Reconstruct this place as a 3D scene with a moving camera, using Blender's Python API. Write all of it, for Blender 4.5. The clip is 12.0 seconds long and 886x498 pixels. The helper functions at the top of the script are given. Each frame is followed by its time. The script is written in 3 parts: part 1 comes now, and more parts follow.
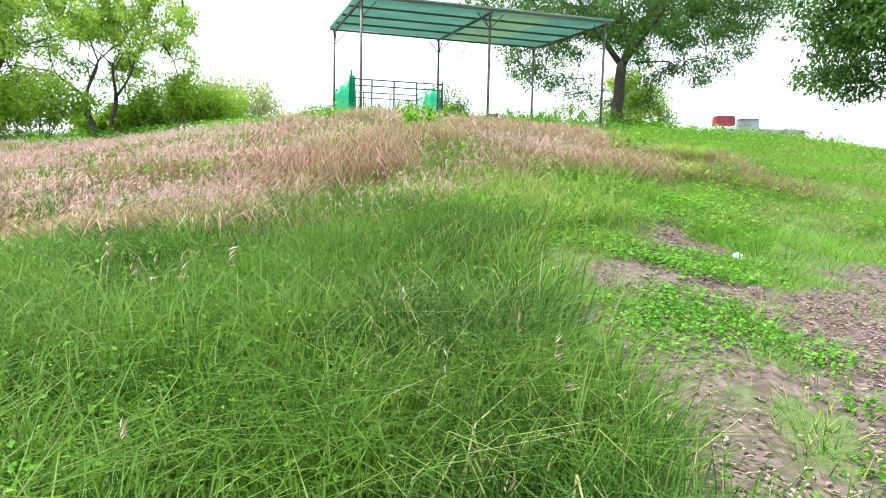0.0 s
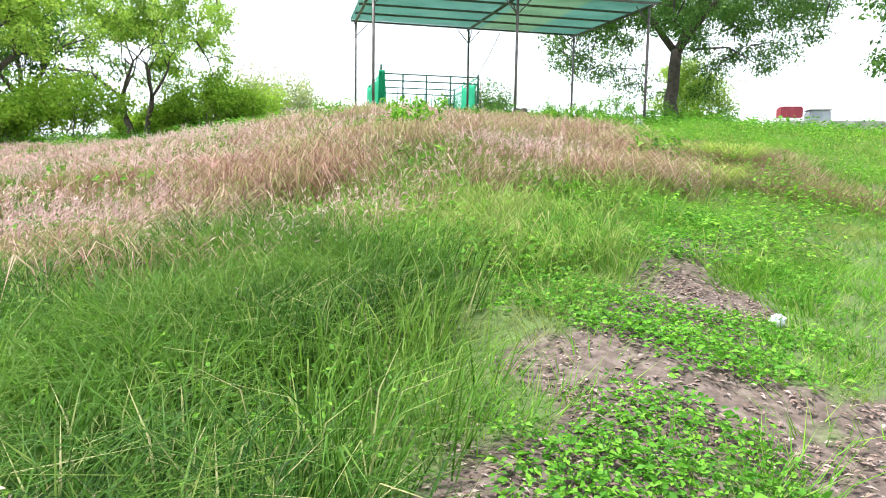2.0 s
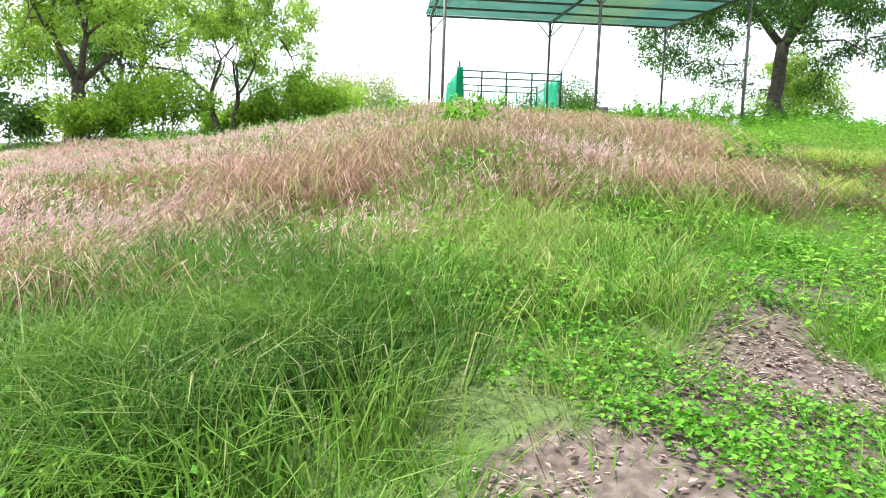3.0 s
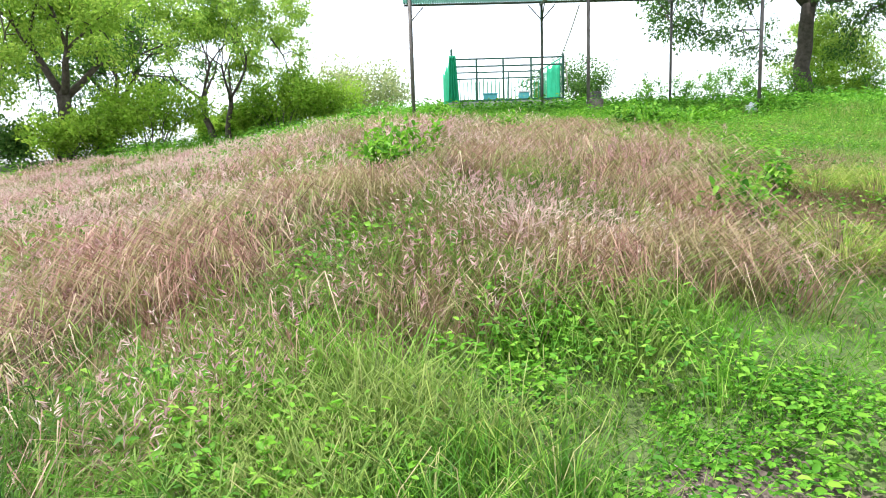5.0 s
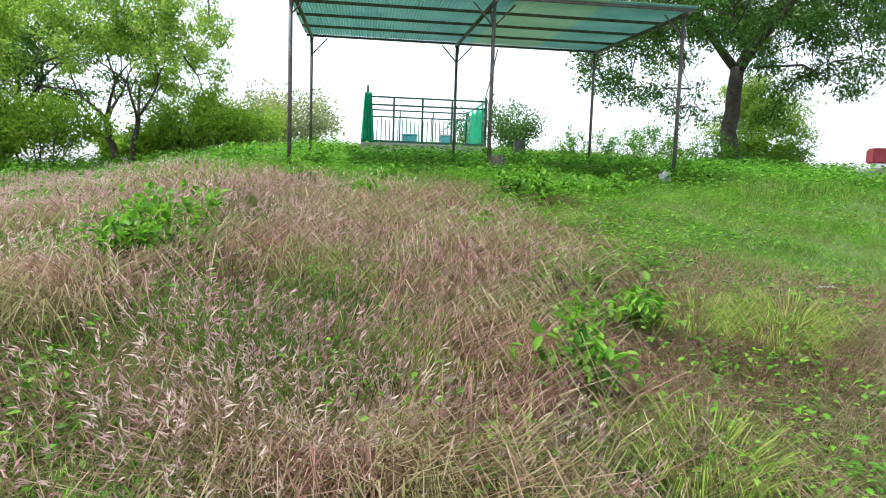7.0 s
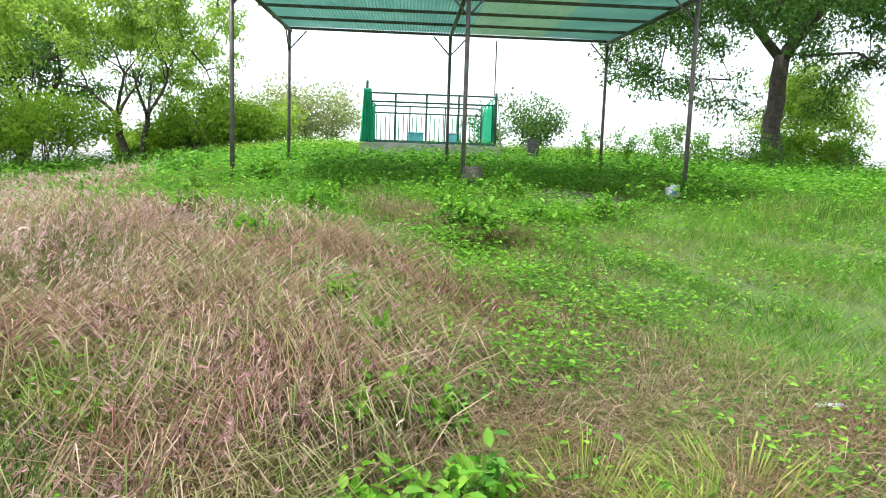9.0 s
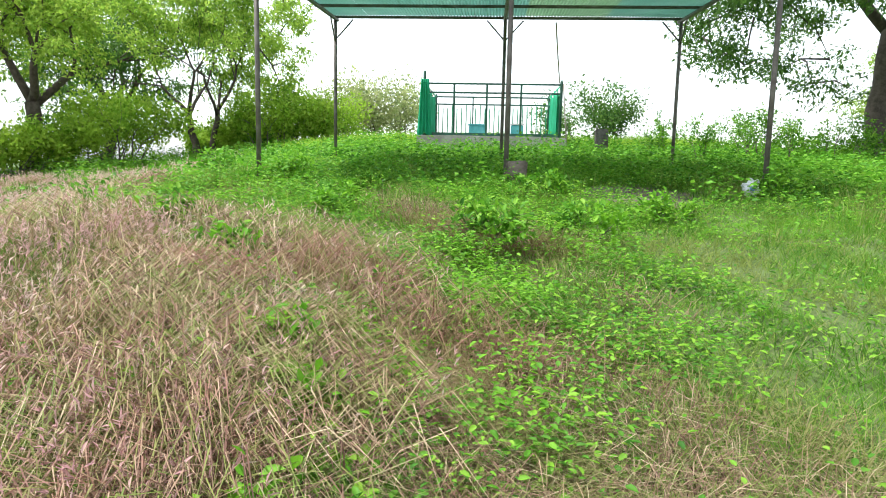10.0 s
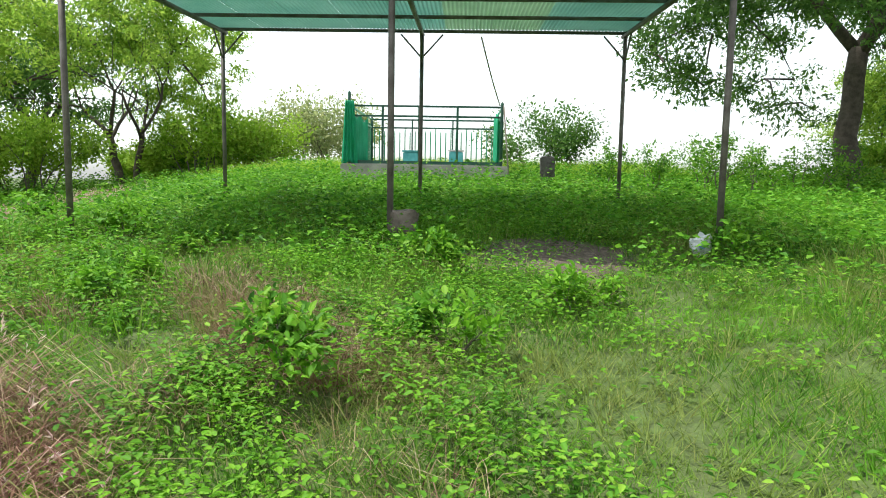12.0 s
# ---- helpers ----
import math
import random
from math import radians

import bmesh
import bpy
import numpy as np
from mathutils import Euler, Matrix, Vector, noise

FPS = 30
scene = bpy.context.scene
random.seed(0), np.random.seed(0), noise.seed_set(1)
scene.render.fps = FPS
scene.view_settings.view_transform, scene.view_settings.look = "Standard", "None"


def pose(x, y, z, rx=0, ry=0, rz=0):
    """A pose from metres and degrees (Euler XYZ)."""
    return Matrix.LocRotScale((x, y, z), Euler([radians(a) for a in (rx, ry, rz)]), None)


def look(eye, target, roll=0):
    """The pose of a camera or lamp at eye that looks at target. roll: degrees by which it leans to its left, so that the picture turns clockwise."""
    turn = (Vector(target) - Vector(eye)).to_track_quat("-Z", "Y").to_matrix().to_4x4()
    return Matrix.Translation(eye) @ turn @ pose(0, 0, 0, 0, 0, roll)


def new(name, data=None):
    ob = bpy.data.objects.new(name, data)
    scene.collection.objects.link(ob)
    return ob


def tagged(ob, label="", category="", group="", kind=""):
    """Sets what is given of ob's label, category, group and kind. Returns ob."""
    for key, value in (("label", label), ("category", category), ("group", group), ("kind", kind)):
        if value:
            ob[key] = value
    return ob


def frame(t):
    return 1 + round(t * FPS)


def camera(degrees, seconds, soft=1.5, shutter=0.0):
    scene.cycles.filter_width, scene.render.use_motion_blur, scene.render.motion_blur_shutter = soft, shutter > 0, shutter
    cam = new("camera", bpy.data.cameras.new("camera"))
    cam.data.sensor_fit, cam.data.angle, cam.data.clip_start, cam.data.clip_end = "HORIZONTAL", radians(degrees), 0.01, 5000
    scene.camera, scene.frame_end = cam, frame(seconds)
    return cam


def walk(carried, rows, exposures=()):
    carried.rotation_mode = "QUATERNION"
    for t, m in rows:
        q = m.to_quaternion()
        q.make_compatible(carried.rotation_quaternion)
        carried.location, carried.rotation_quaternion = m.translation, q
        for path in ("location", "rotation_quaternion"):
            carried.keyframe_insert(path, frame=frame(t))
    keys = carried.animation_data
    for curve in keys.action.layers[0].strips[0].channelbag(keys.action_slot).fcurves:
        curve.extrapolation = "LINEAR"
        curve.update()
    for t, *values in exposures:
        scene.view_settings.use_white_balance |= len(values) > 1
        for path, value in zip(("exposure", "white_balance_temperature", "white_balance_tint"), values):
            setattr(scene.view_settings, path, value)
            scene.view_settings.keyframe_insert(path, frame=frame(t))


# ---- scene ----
cam = camera(67.4, 12.0, soft=1.0)
PATH = [
    (0, (-7.609, -25.09, 1.51), (-7.007, -23.194, 1.303), 1.3),
    (0.5, (-7.238, -24.736, 1.547), (-6.726, -22.809, 1.383), -2.4),
    (1, (-6.789, -24.45, 1.654), (-6.41, -22.504, 1.389), 1.3),
    (1.5, (-6.5, -24.032, 1.658), (-6.1, -22.082, 1.465), 4.1),
    (2, (-6.06, -23.566, 1.726), (-5.628, -21.626, 1.502), 0.9),
    (2.1, (-5.97, -23.472, 1.733), (-5.604, -21.524, 1.462), 0.5),
    (2.5, (-5.623, -23.086, 1.836), (-5.339, -21.126, 1.562), 4.3),
    (2.7, (-5.528, -22.867, 1.816), (-5.295, -20.895, 1.584), 2.9),
    (4.3, (-4.719, -21.719, 2.382), (-4.664, -19.734, 2.139), 2.1),
    (4.5, (-4.588, -21.468, 2.461), (-4.472, -19.485, 2.225), 3.2),
    (5, (-4.075, -20.787, 2.571), (-3.994, -18.811, 2.276), -1.9),
    (5.5, (-3.76, -20.426, 2.748), (-3.651, -18.441, 2.525), 1.8),
    (6, (-3.5, -19.931, 2.835), (-3.198, -17.96, 2.682), 2.1),
    (6.5, (-3.042, -19.365, 2.881), (-2.728, -17.396, 2.727), -1.4),
    (6.7, (-2.857, -19.179, 2.948), (-2.544, -17.21, 2.782), 0.6),
    (8.3, (-1.408, -17.806, 3.409), (-1.357, -15.832, 3.094), 0.4),
    (8.5, (-1.294, -17.627, 3.467), (-1.226, -15.648, 3.186), 1.6),
    (9, (-0.931, -17.154, 3.544), (-0.825, -15.172, 3.305), 1.9),
    (9.4, (-0.608, -16.72, 3.587), (-0.787, -14.749, 3.304), 0.3),
    (9.5, (-0.554, -16.612, 3.603), (-0.722, -14.64, 3.317), 2.0),
    (10, (-0.244, -16.054, 3.617), (-0.379, -14.077, 3.348), 1.2),
    (10.5, (0.038, -15.438, 3.718), (0.054, -13.459, 3.428), 3.9),
    (11, (0.411, -14.711, 3.811), (0.217, -12.738, 3.547), 0.8),
    (11.5, (0.636, -14.109, 3.793), (0.444, -12.121, 3.686), -1.0),
    (12, (0.911, -13.525, 4.017), (0.849, -11.538, 3.802), 1.0),
]
walk(cam, [(t, look(e, g, r)) for t, e, g, r in PATH], exposures=[(0, 0.75, 6050, 10), (2.7, 0.78, 6050, 10), (4.5, 0.75, 6000, 10), (5.0, 0.65, 6000, 10), (6.0, 0.42, 5950, 10), (6.7, 0.12, 5900, 10), (8.5, 0.38, 6000, 10), (9.5, 0.45, 6150, 7), (11, 0.45, 6350, 6), (12, 0.1, 6400, 4)])

# ---- light ----
SUN_AZ, SUN_EL = radians(285), radians(68)
world = bpy.data.worlds.new("sky")
scene.world = world
world.use_nodes = True
wn = world.node_tree
sky = wn.nodes.new("ShaderNodeTexSky")
sky.sky_type = "NISHITA"
sky.sun_disc = False
sky.sun_elevation = SUN_EL
sky.sun_rotation = SUN_AZ
sky.dust_density = 1.5
sky.air_density = 1.0
hsv = wn.nodes.new("ShaderNodeHueSaturation")
hsv.inputs["Saturation"].default_value = 0.18
hsv.inputs["Value"].default_value = 1.8
wn.links.new(sky.outputs[0], hsv.inputs["Color"])
wn.links.new(hsv.outputs[0], wn.nodes["Background"].inputs[0])
wn.nodes["Background"].inputs[1].default_value = 0.15
sun_data = bpy.data.lights.new("sun", "SUN")
sun_data.energy, sun_data.angle, sun_data.color = 5.0, radians(1.2), (1.0, 0.95, 0.86)
sun = new("sun", sun_data)
sd = Vector((math.sin(SUN_AZ) * math.cos(SUN_EL), math.cos(SUN_AZ) * math.cos(SUN_EL), math.sin(SUN_EL)))
sun.matrix_world = look(sd * 60, (0, 0, 0))

rng = np.random.default_rng(7)


# ---- materials ----
def ramp(nt, fac, stops):
    r = nt.nodes.new("ShaderNodeValToRGB")
    el = r.color_ramp.elements
    while len(el) < len(stops):
        el.new(0.5)
    for e, (p, c) in zip(el, stops):
        e.position, e.color = p, (*c, 1)
    nt.links.new(fac, r.inputs[0])
    return r.outputs[0]


def mixc(nt, fac, a, b, mode="MIX"):
    m = nt.nodes.new("ShaderNodeMix")
    m.data_type, m.blend_type = "RGBA", mode
    if isinstance(fac, float):
        m.inputs[0].default_value = fac
    else:
        nt.links.new(fac, m.inputs[0])
    for s, v in ((m.inputs[6], a), (m.inputs[7], b)):
        if isinstance(v, tuple):
            s.default_value = (*v, 1)
        else:
            nt.links.new(v, s)
    return m.outputs[2]


def noise_tex(nt, scale, detail=4.0, rough=0.55):
    n = nt.nodes.new("ShaderNodeTexNoise")
    n.inputs["Scale"].default_value, n.inputs["Detail"].default_value = scale, detail
    n.inputs["Roughness"].default_value = rough
    g = nt.nodes.new("ShaderNodeNewGeometry")
    nt.links.new(g.outputs["Position"], n.inputs["Vector"])
    return n.outputs["Fac"]


def leafy(name, stops, patch, trans=0.4, rough=0.55, patch_scale=0.6, second=None, second_scale=1.7):
    """Blades and leaves: a hue for each one, patches over the field, light passing through."""
    m = bpy.data.materials.new(name)
    m.use_nodes = True
    nt = m.node_tree
    b = nt.nodes["Principled BSDF"]
    g = nt.nodes.new("ShaderNodeNewGeometry")
    col = ramp(nt, g.outputs["Random Per Island"], stops)
    pf = ramp(nt, noise_tex(nt, patch_scale, 3), [(0.42, (0, 0, 0)), (0.62, (1, 1, 1))])
    half = nt.nodes.new("ShaderNodeMath")
    half.operation = "MULTIPLY"
    half.inputs[1].default_value = 0.5
    nt.links.new(pf, half.inputs[0])
    col = mixc(nt, half.outputs[0], col, patch)
    if second:
        sf = ramp(nt, noise_tex(nt, second_scale, 4), [(0.5, (0, 0, 0)), (0.64, (0.7, 0.7, 0.7))])
        col = mixc(nt, sf, col, second)
    nt.links.new(col, b.inputs["Base Color"])
    b.inputs["Roughness"].default_value = rough
    b.inputs["Specular IOR Level"].default_value = 0.18
    t = nt.nodes.new("ShaderNodeBsdfTranslucent")
    nt.links.new(col, t.inputs[0])
    mx = nt.nodes.new("ShaderNodeMixShader")
    mx.inputs[0].default_value = trans
    nt.links.new(b.outputs[0], mx.inputs[1])
    nt.links.new(t.outputs[0], mx.inputs[2])
    nt.links.new(mx.outputs[0], nt.nodes["Material Output"].inputs[0])
    return m


def solid(name, c1, c2, scale=8.0, rough=0.6, metal=0.0, bump=0.15, trans=0.0, fine=60.0):
    m = bpy.data.materials.new(name)
    m.use_nodes = True
    nt = m.node_tree
    b = nt.nodes["Principled BSDF"]
    n1, n2 = noise_tex(nt, scale, 5), noise_tex(nt, fine, 3)
    col = ramp(nt, n1, [(0.35, c1), (0.68, c2)])
    col = mixc(nt, 0.25, col, ramp(nt, n2, [(0.3, tuple(v * 0.5 for v in c1)), (0.7, c2)]))
    nt.links.new(col, b.inputs["Base Color"])
    b.inputs["Roughness"].default_value, b.inputs["Metallic"].default_value = rough, metal
    bp = nt.nodes.new("ShaderNodeBump")
    bp.inputs["Strength"].default_value, bp.inputs["Distance"].default_value = bump, 0.02
    nt.links.new(n2, bp.inputs["Height"])
    nt.links.new(bp.outputs[0], b.inputs["Normal"])
    if trans:
        t = nt.nodes.new("ShaderNodeBsdfTranslucent")
        nt.links.new(col, t.inputs[0])
        mx = nt.nodes.new("ShaderNodeMixShader")
        mx.inputs[0].default_value = trans
        nt.links.new(b.outputs[0], mx.inputs[1])
        nt.links.new(t.outputs[0], mx.inputs[2])
        nt.links.new(mx.outputs[0], nt.nodes["Material Output"].inputs[0])
    return m


M_GREEN = leafy("green_blade", [(0, (0.012, 0.045, 0.007)), (0.4, (0.045, 0.125, 0.014)), (0.75, (0.1, 0.22, 0.03)), (0.9, (0.22, 0.31, 0.06)), (1, (0.48, 0.42, 0.23))], (0.13, 0.27, 0.025), patch_scale=0.7, second=(0.14, 0.26, 0.03), second_scale=1.3)
M_TURF = leafy("turf_blade", [(0, (0.05, 0.14, 0.015)), (0.6, (0.13, 0.3, 0.03)), (0.86, (0.27, 0.38, 0.06)), (1, (0.45, 0.38, 0.2))], (0.17, 0.42, 0.02), patch_scale=0.5, second=(0.27, 0.3, 0.09), second_scale=0.8)
M_DRY = leafy("dry_blade", [(0, (0.07, 0.04, 0.03)), (0.25, (0.27, 0.16, 0.12)), (0.48, (0.43, 0.3, 0.21)), (0.62, (0.64, 0.52, 0.37)), (0.68, (0.13, 0.2, 0.045)), (1, (0.26, 0.33, 0.08))], (0.31, 0.14, 0.12), trans=0.35, patch_scale=0.8, second=(0.24, 0.24, 0.085), second_scale=1.2)
M_PINK = leafy("pink_seed_head", [(0, (0.46, 0.24, 0.27)), (0.5, (0.66, 0.45, 0.43)), (1, (0.8, 0.68, 0.6))], (0.74, 0.67, 0.52), trans=0.5, patch_scale=0.45, second=(0.6, 0.35, 0.37), second_scale=0.6)
M_WEED = leafy("weed_leaf", [(0, (0.035, 0.13, 0.012)), (0.45, (0.12, 0.32, 0.022)), (1, (0.28, 0.48, 0.05))], (0.19, 0.43, 0.022), trans=0.4, second=(0.08, 0.22, 0.03), second_scale=2.6)
M_WEED_DARK = leafy("deep_weed_leaf", [(0, (0.04, 0.14, 0.014)), (0.5, (0.11, 0.31, 0.024)), (1, (0.23, 0.45, 0.045))], (0.15, 0.39, 0.022), trans=0.4)
M_TREE = leafy("tree_leaf", [(0, (0.05, 0.12, 0.03)), (0.6, (0.1, 0.22, 0.045)), (1, (0.2, 0.33, 0.07))], (0.12, 0.25, 0.04), trans=0.45)
M_TREE_LIGHT = leafy("light_tree_leaf", [(0, (0.1, 0.23, 0.03)), (0.5, (0.28, 0.46, 0.06)), (1, (0.5, 0.62, 0.11))], (0.4, 0.57, 0.08), trans=0.55)
M_BUSH = leafy("bush_leaf", [(0, (0.15, 0.3, 0.025)), (0.5, (0.28, 0.48, 0.05)), (1, (0.45, 0.6, 0.09))], (0.38, 0.55, 0.05), trans=0.5)
M_PALE = leafy("pale_leaf", [(0, (0.24, 0.31, 0.14)), (0.5, (0.36, 0.44, 0.19)), (1, (0.52, 0.52, 0.26))], (0.4, 0.46, 0.18), trans=0.45)
M_TUFT = leafy("tuft_blade", [(0, (0.1, 0.18, 0.02)), (0.5, (0.24, 0.36, 0.05)), (0.85, (0.4, 0.46, 0.1)), (1, (0.55, 0.44, 0.2))], (0.3, 0.42, 0.06))
M_LITTER = leafy("leaf_litter", [(0, (0.12, 0.08, 0.06)), (0.5, (0.22, 0.155, 0.125)), (1, (0.34, 0.27, 0.24))], (0.24, 0.17, 0.15), trans=0.0, rough=0.8)
M_BARK = solid("bark", (0.045, 0.035, 0.028), (0.13, 0.105, 0.085), 6, 0.9, bump=0.6, fine=35)
M_BARK_LIGHT = solid("grey_bark", (0.09, 0.075, 0.06), (0.2, 0.17, 0.14), 6, 0.9, bump=0.6, fine=35)
M_STEEL = solid("weathered_steel", (0.09, 0.075, 0.065), (0.2, 0.18, 0.165), 5, 0.55, 0.4, 0.1)
M_ROOF = solid("green_roof_sheet", (0.3, 0.5, 0.46), (0.42, 0.61, 0.56), 1.2, 0.4, 0.0, 0.05, trans=0.6, fine=25)
M_ROOF_CLEAR = solid("yellowed_roof_sheet", (0.39, 0.54, 0.42), (0.49, 0.63, 0.5), 1.2, 0.4, 0.0, 0.05, trans=0.6, fine=25)
M_CONC = solid("concrete", (0.27, 0.25, 0.235), (0.48, 0.46, 0.44), 2.5, 0.9, bump=0.35, fine=45)
M_GPAINT = solid("green_paint", (0.015, 0.24, 0.11), (0.03, 0.42, 0.2), 3, 0.45, bump=0.08)
M_GDARK = solid("dark_green_paint", (0.012, 0.06, 0.04), (0.03, 0.13, 0.08), 3, 0.45, bump=0.08)
M_CLOTH = solid("green_cloth", (0.015, 0.36, 0.17), (0.04, 0.52, 0.28), 2, 0.8, bump=0.1, trans=0.3)
M_TEAL = solid("teal_paint", (0.06, 0.34, 0.36), (0.14, 0.5, 0.52), 6, 0.6)
M_RED = solid("red_paint", (0.2, 0.015, 0.03), (0.34, 0.04, 0.06), 4, 0.6)
M_WHITE = solid("white_paint", (0.6, 0.58, 0.57), (0.8, 0.79, 0.78), 6, 0.6)
M_GREY = solid("blue_grey_paint", (0.22, 0.25, 0.28), (0.36, 0.39, 0.42), 3, 0.7)
M_PLASTIC = solid("white_plastic", (0.62, 0.64, 0.68), (0.85, 0.86, 0.88), 14, 0.35, trans=0.2)
M_BLUE = solid("blue_print", (0.1, 0.22, 0.42), (0.2, 0.34, 0.55), 14, 0.4)
M_STONE = solid("dark_stone", (0.06, 0.055, 0.05), (0.15, 0.14, 0.13), 8, 0.85, bump=0.4)
M_FOOTING = solid("earthy_concrete", (0.09, 0.075, 0.06), (0.24, 0.2, 0.17), 9, 0.95, bump=0.6, fine=30)
M_ROPE = solid("rope", (0.22, 0.19, 0.15), (0.34, 0.3, 0.26), 12, 0.9)


# ---- building helpers ----
def link_mesh(name, me, mat, parent=None, label=""):
    me.materials.append(mat)
    ob = new(name, me)
    if parent:
        ob.parent = parent
    if label:
        ob["label"] = label
    return ob


def part(name, bm, mat, parent, label=""):
    bmesh.ops.recalc_face_normals(bm, faces=bm.faces)
    me = bpy.data.meshes.new(name)
    bm.to_mesh(me)
    bm.free()
    return link_mesh(name, me, mat, parent, label)


def thing(name, x, y, z, label, category, group="", rz=0):
    ob = new(name)
    ob.matrix_world = pose(x, y, z, 0, 0, rz)
    return tagged(ob, label, category, group)


def add_box(bm, cx, cy, cz, sx, sy, sz, bevel=0.0, rz=0.0):
    r = bmesh.ops.create_cube(bm, size=1, matrix=Matrix.Translation((cx, cy, cz)) @ Matrix.Rotation(rz, 4, "Z") @ Matrix.Diagonal((sx, sy, sz, 1)))
    if bevel:
        es = list({e for v in r["verts"] for e in v.link_edges})
        bmesh.ops.bevel(bm, geom=es, offset=bevel, segments=2, affect="EDGES")
    return bm


def box(*a, **k):
    return add_box(bmesh.new(), *a, **k)


def add_tube(bm, pts, radii, n=8):
    rings = []
    for i, p in enumerate(pts):
        p = Vector(p)
        d = (Vector(pts[min(i + 1, len(pts) - 1)]) - Vector(pts[max(i - 1, 0)])).normalized()
        u = d.orthogonal().normalized()
        if rings:
            u = (last - d * last.dot(d)).normalized()
        last = u
        v = d.cross(u)
        rings.append([bm.verts.new(p + (u * math.cos(2 * math.pi * k / n) + v * math.sin(2 * math.pi * k / n)) * radii[i]) for k in range(n)])
    for a, b in zip(rings, rings[1:]):
        for k in range(n):
            f = bm.faces.new((a[k], a[(k + 1) % n], b[(k + 1) % n], b[k]))
            f.smooth = True
    bm.faces.new(rings[0][::-1])
    bm.faces.new(rings[-1])
    return bm


def tube(pts, radii, n=8):
    return add_tube(bmesh.new(), pts, radii, n)


def poly_mesh(name, verts, sizes, loops, smooth=False):
    """A mesh from numpy arrays: vertices, face sizes and the vertex of each corner."""
    me = bpy.data.meshes.new(name)
    me.vertices.add(len(verts))
    me.vertices.foreach_set("co", np.ascontiguousarray(verts, dtype=np.float32).ravel())
    me.loops.add(len(loops))
    me.loops.foreach_set("vertex_index", np.ascontiguousarray(loops, dtype=np.int32))
    me.polygons.add(len(sizes))
    st = np.zeros(len(sizes), dtype=np.int32)
    st[1:] = np.cumsum(sizes)[:-1]
    me.polygons.foreach_set("loop_start", st)
    if smooth:
        me.polygons.foreach_set("use_smooth", np.ones(len(sizes), dtype=bool))
    me.update(calc_edges=True)
    return me


# ---- ground ----
def wob(x, y, s, k=0.0):
    """Smooth variation over the plan, about -1 to 1."""
    return (np.sin(x * s + 1.3 * np.sin(y * s * 0.7 + k) + k) + np.sin(y * s * 1.13 + 1.7 * np.sin(x * s * 0.8 + 2 * k) + 2.1 * k) + 0.6 * np.sin((x + y) * s * 2.3 + k)) / 2.6


def gz(x, y):
    x, y = np.asarray(x, float), np.asarray(y, float)
    z = 0.0
    for dy in (-0.9, -0.3, 0.3, 0.9):
        z = z + np.interp(y + dy, [-300, -60, -25.2, -20.8, -18, -17, -15, -11, -5.4, 0, 6, 17, 30, 60, 300],
                          [-14, -5, 0.05, 0.72, 1.14, 1.42, 1.87, 2.5, 3.17, 3.42, 3.78, 4.05, 3.8, 2.2, -6]) / 4
    hold = np.clip((y + 22) / 6, 0, 1) * (1 - 0.6 * np.clip((y - 2) / 12, 0, 1))
    z = z - 0.2 * np.clip(-4.5 - x, 0, 8.5) * hold - 0.06 * np.clip(-13 - x, 0, 60) - 0.05 * np.clip(x - 14, 0, 60)
    near = np.exp(-((x + 2) ** 2 + (y + 10) ** 2) / 900)
    return z + near * (0.05 * wob(x, y, 1.1) + 0.025 * wob(x, y, 3.1, 1.0))


TRACK = [((-6.0, -23.6), 0.2), ((-5.3, -22.0), 0.45), ((-4.4, -20.8), 0.62), ((-3.5, -19.5), 0.42), ((-2.6, -18.2), 0.36)]
SPUR = [((-4.6, -23.4), 0.6), ((-3.5, -21.9), 0.75), ((-2.0, -20.6), 0.4)]


def seg_mask(x, y, line, soft=0.5):
    best = np.full(np.shape(x), -9.0)
    for (a, ra), (b, rb) in zip(line, line[1:]):
        ax, ay = a
        dx, dy = b[0] - ax, b[1] - ay
        u = np.clip(((x - ax) * dx + (y - ay) * dy) / (dx * dx + dy * dy), 0, 1)
        d = np.hypot(x - ax - u * dx, y - ay - u * dy)
        best = np.maximum(best, (ra + (rb - ra) * u - d) / soft)
    return best


def dirt(x, y):
    """How bare the earth is: above 0.5 is open soil."""
    m = np.maximum(seg_mask(x, y, TRACK), seg_mask(x, y, SPUR))
    bare = 1.0 - np.hypot((x - 1.9) / 1.15, (y + 5.7) / 1.0)
    m = np.maximum(m, bare * 2.0)
    return np.clip(0.5 + m + 0.5 * wob(x, y, 3.3, 0.5) + 0.3 * wob(x, y, 8.0, 2.0), 0, 1)


def pink(x, y):
    """Where the red-brown seeding grass stands, 0 to 1."""
    xb = np.interp(y, [-19, -17, -15, -12, -10.5, -9.5, -8.5, -7, -3, 0, 8], [-5.2, -2.0, -1.2, -0.6, -1.5, -2.6, -4.6, -5.9, -7.2, -8.0, -9.6])
    lo = np.interp(x, [-14, -10, -6, -4.3, -2], [-16.8, -17.2, -18.4, -16.7, -16.4])
    e = np.minimum(np.minimum((xb - x) / 0.8, (y - lo) / 0.8), (8.0 - y) / 3) + 0.7 * wob(x, y, 0.9, 0.3)
    return np.clip(0.5 + e, 0, 1)


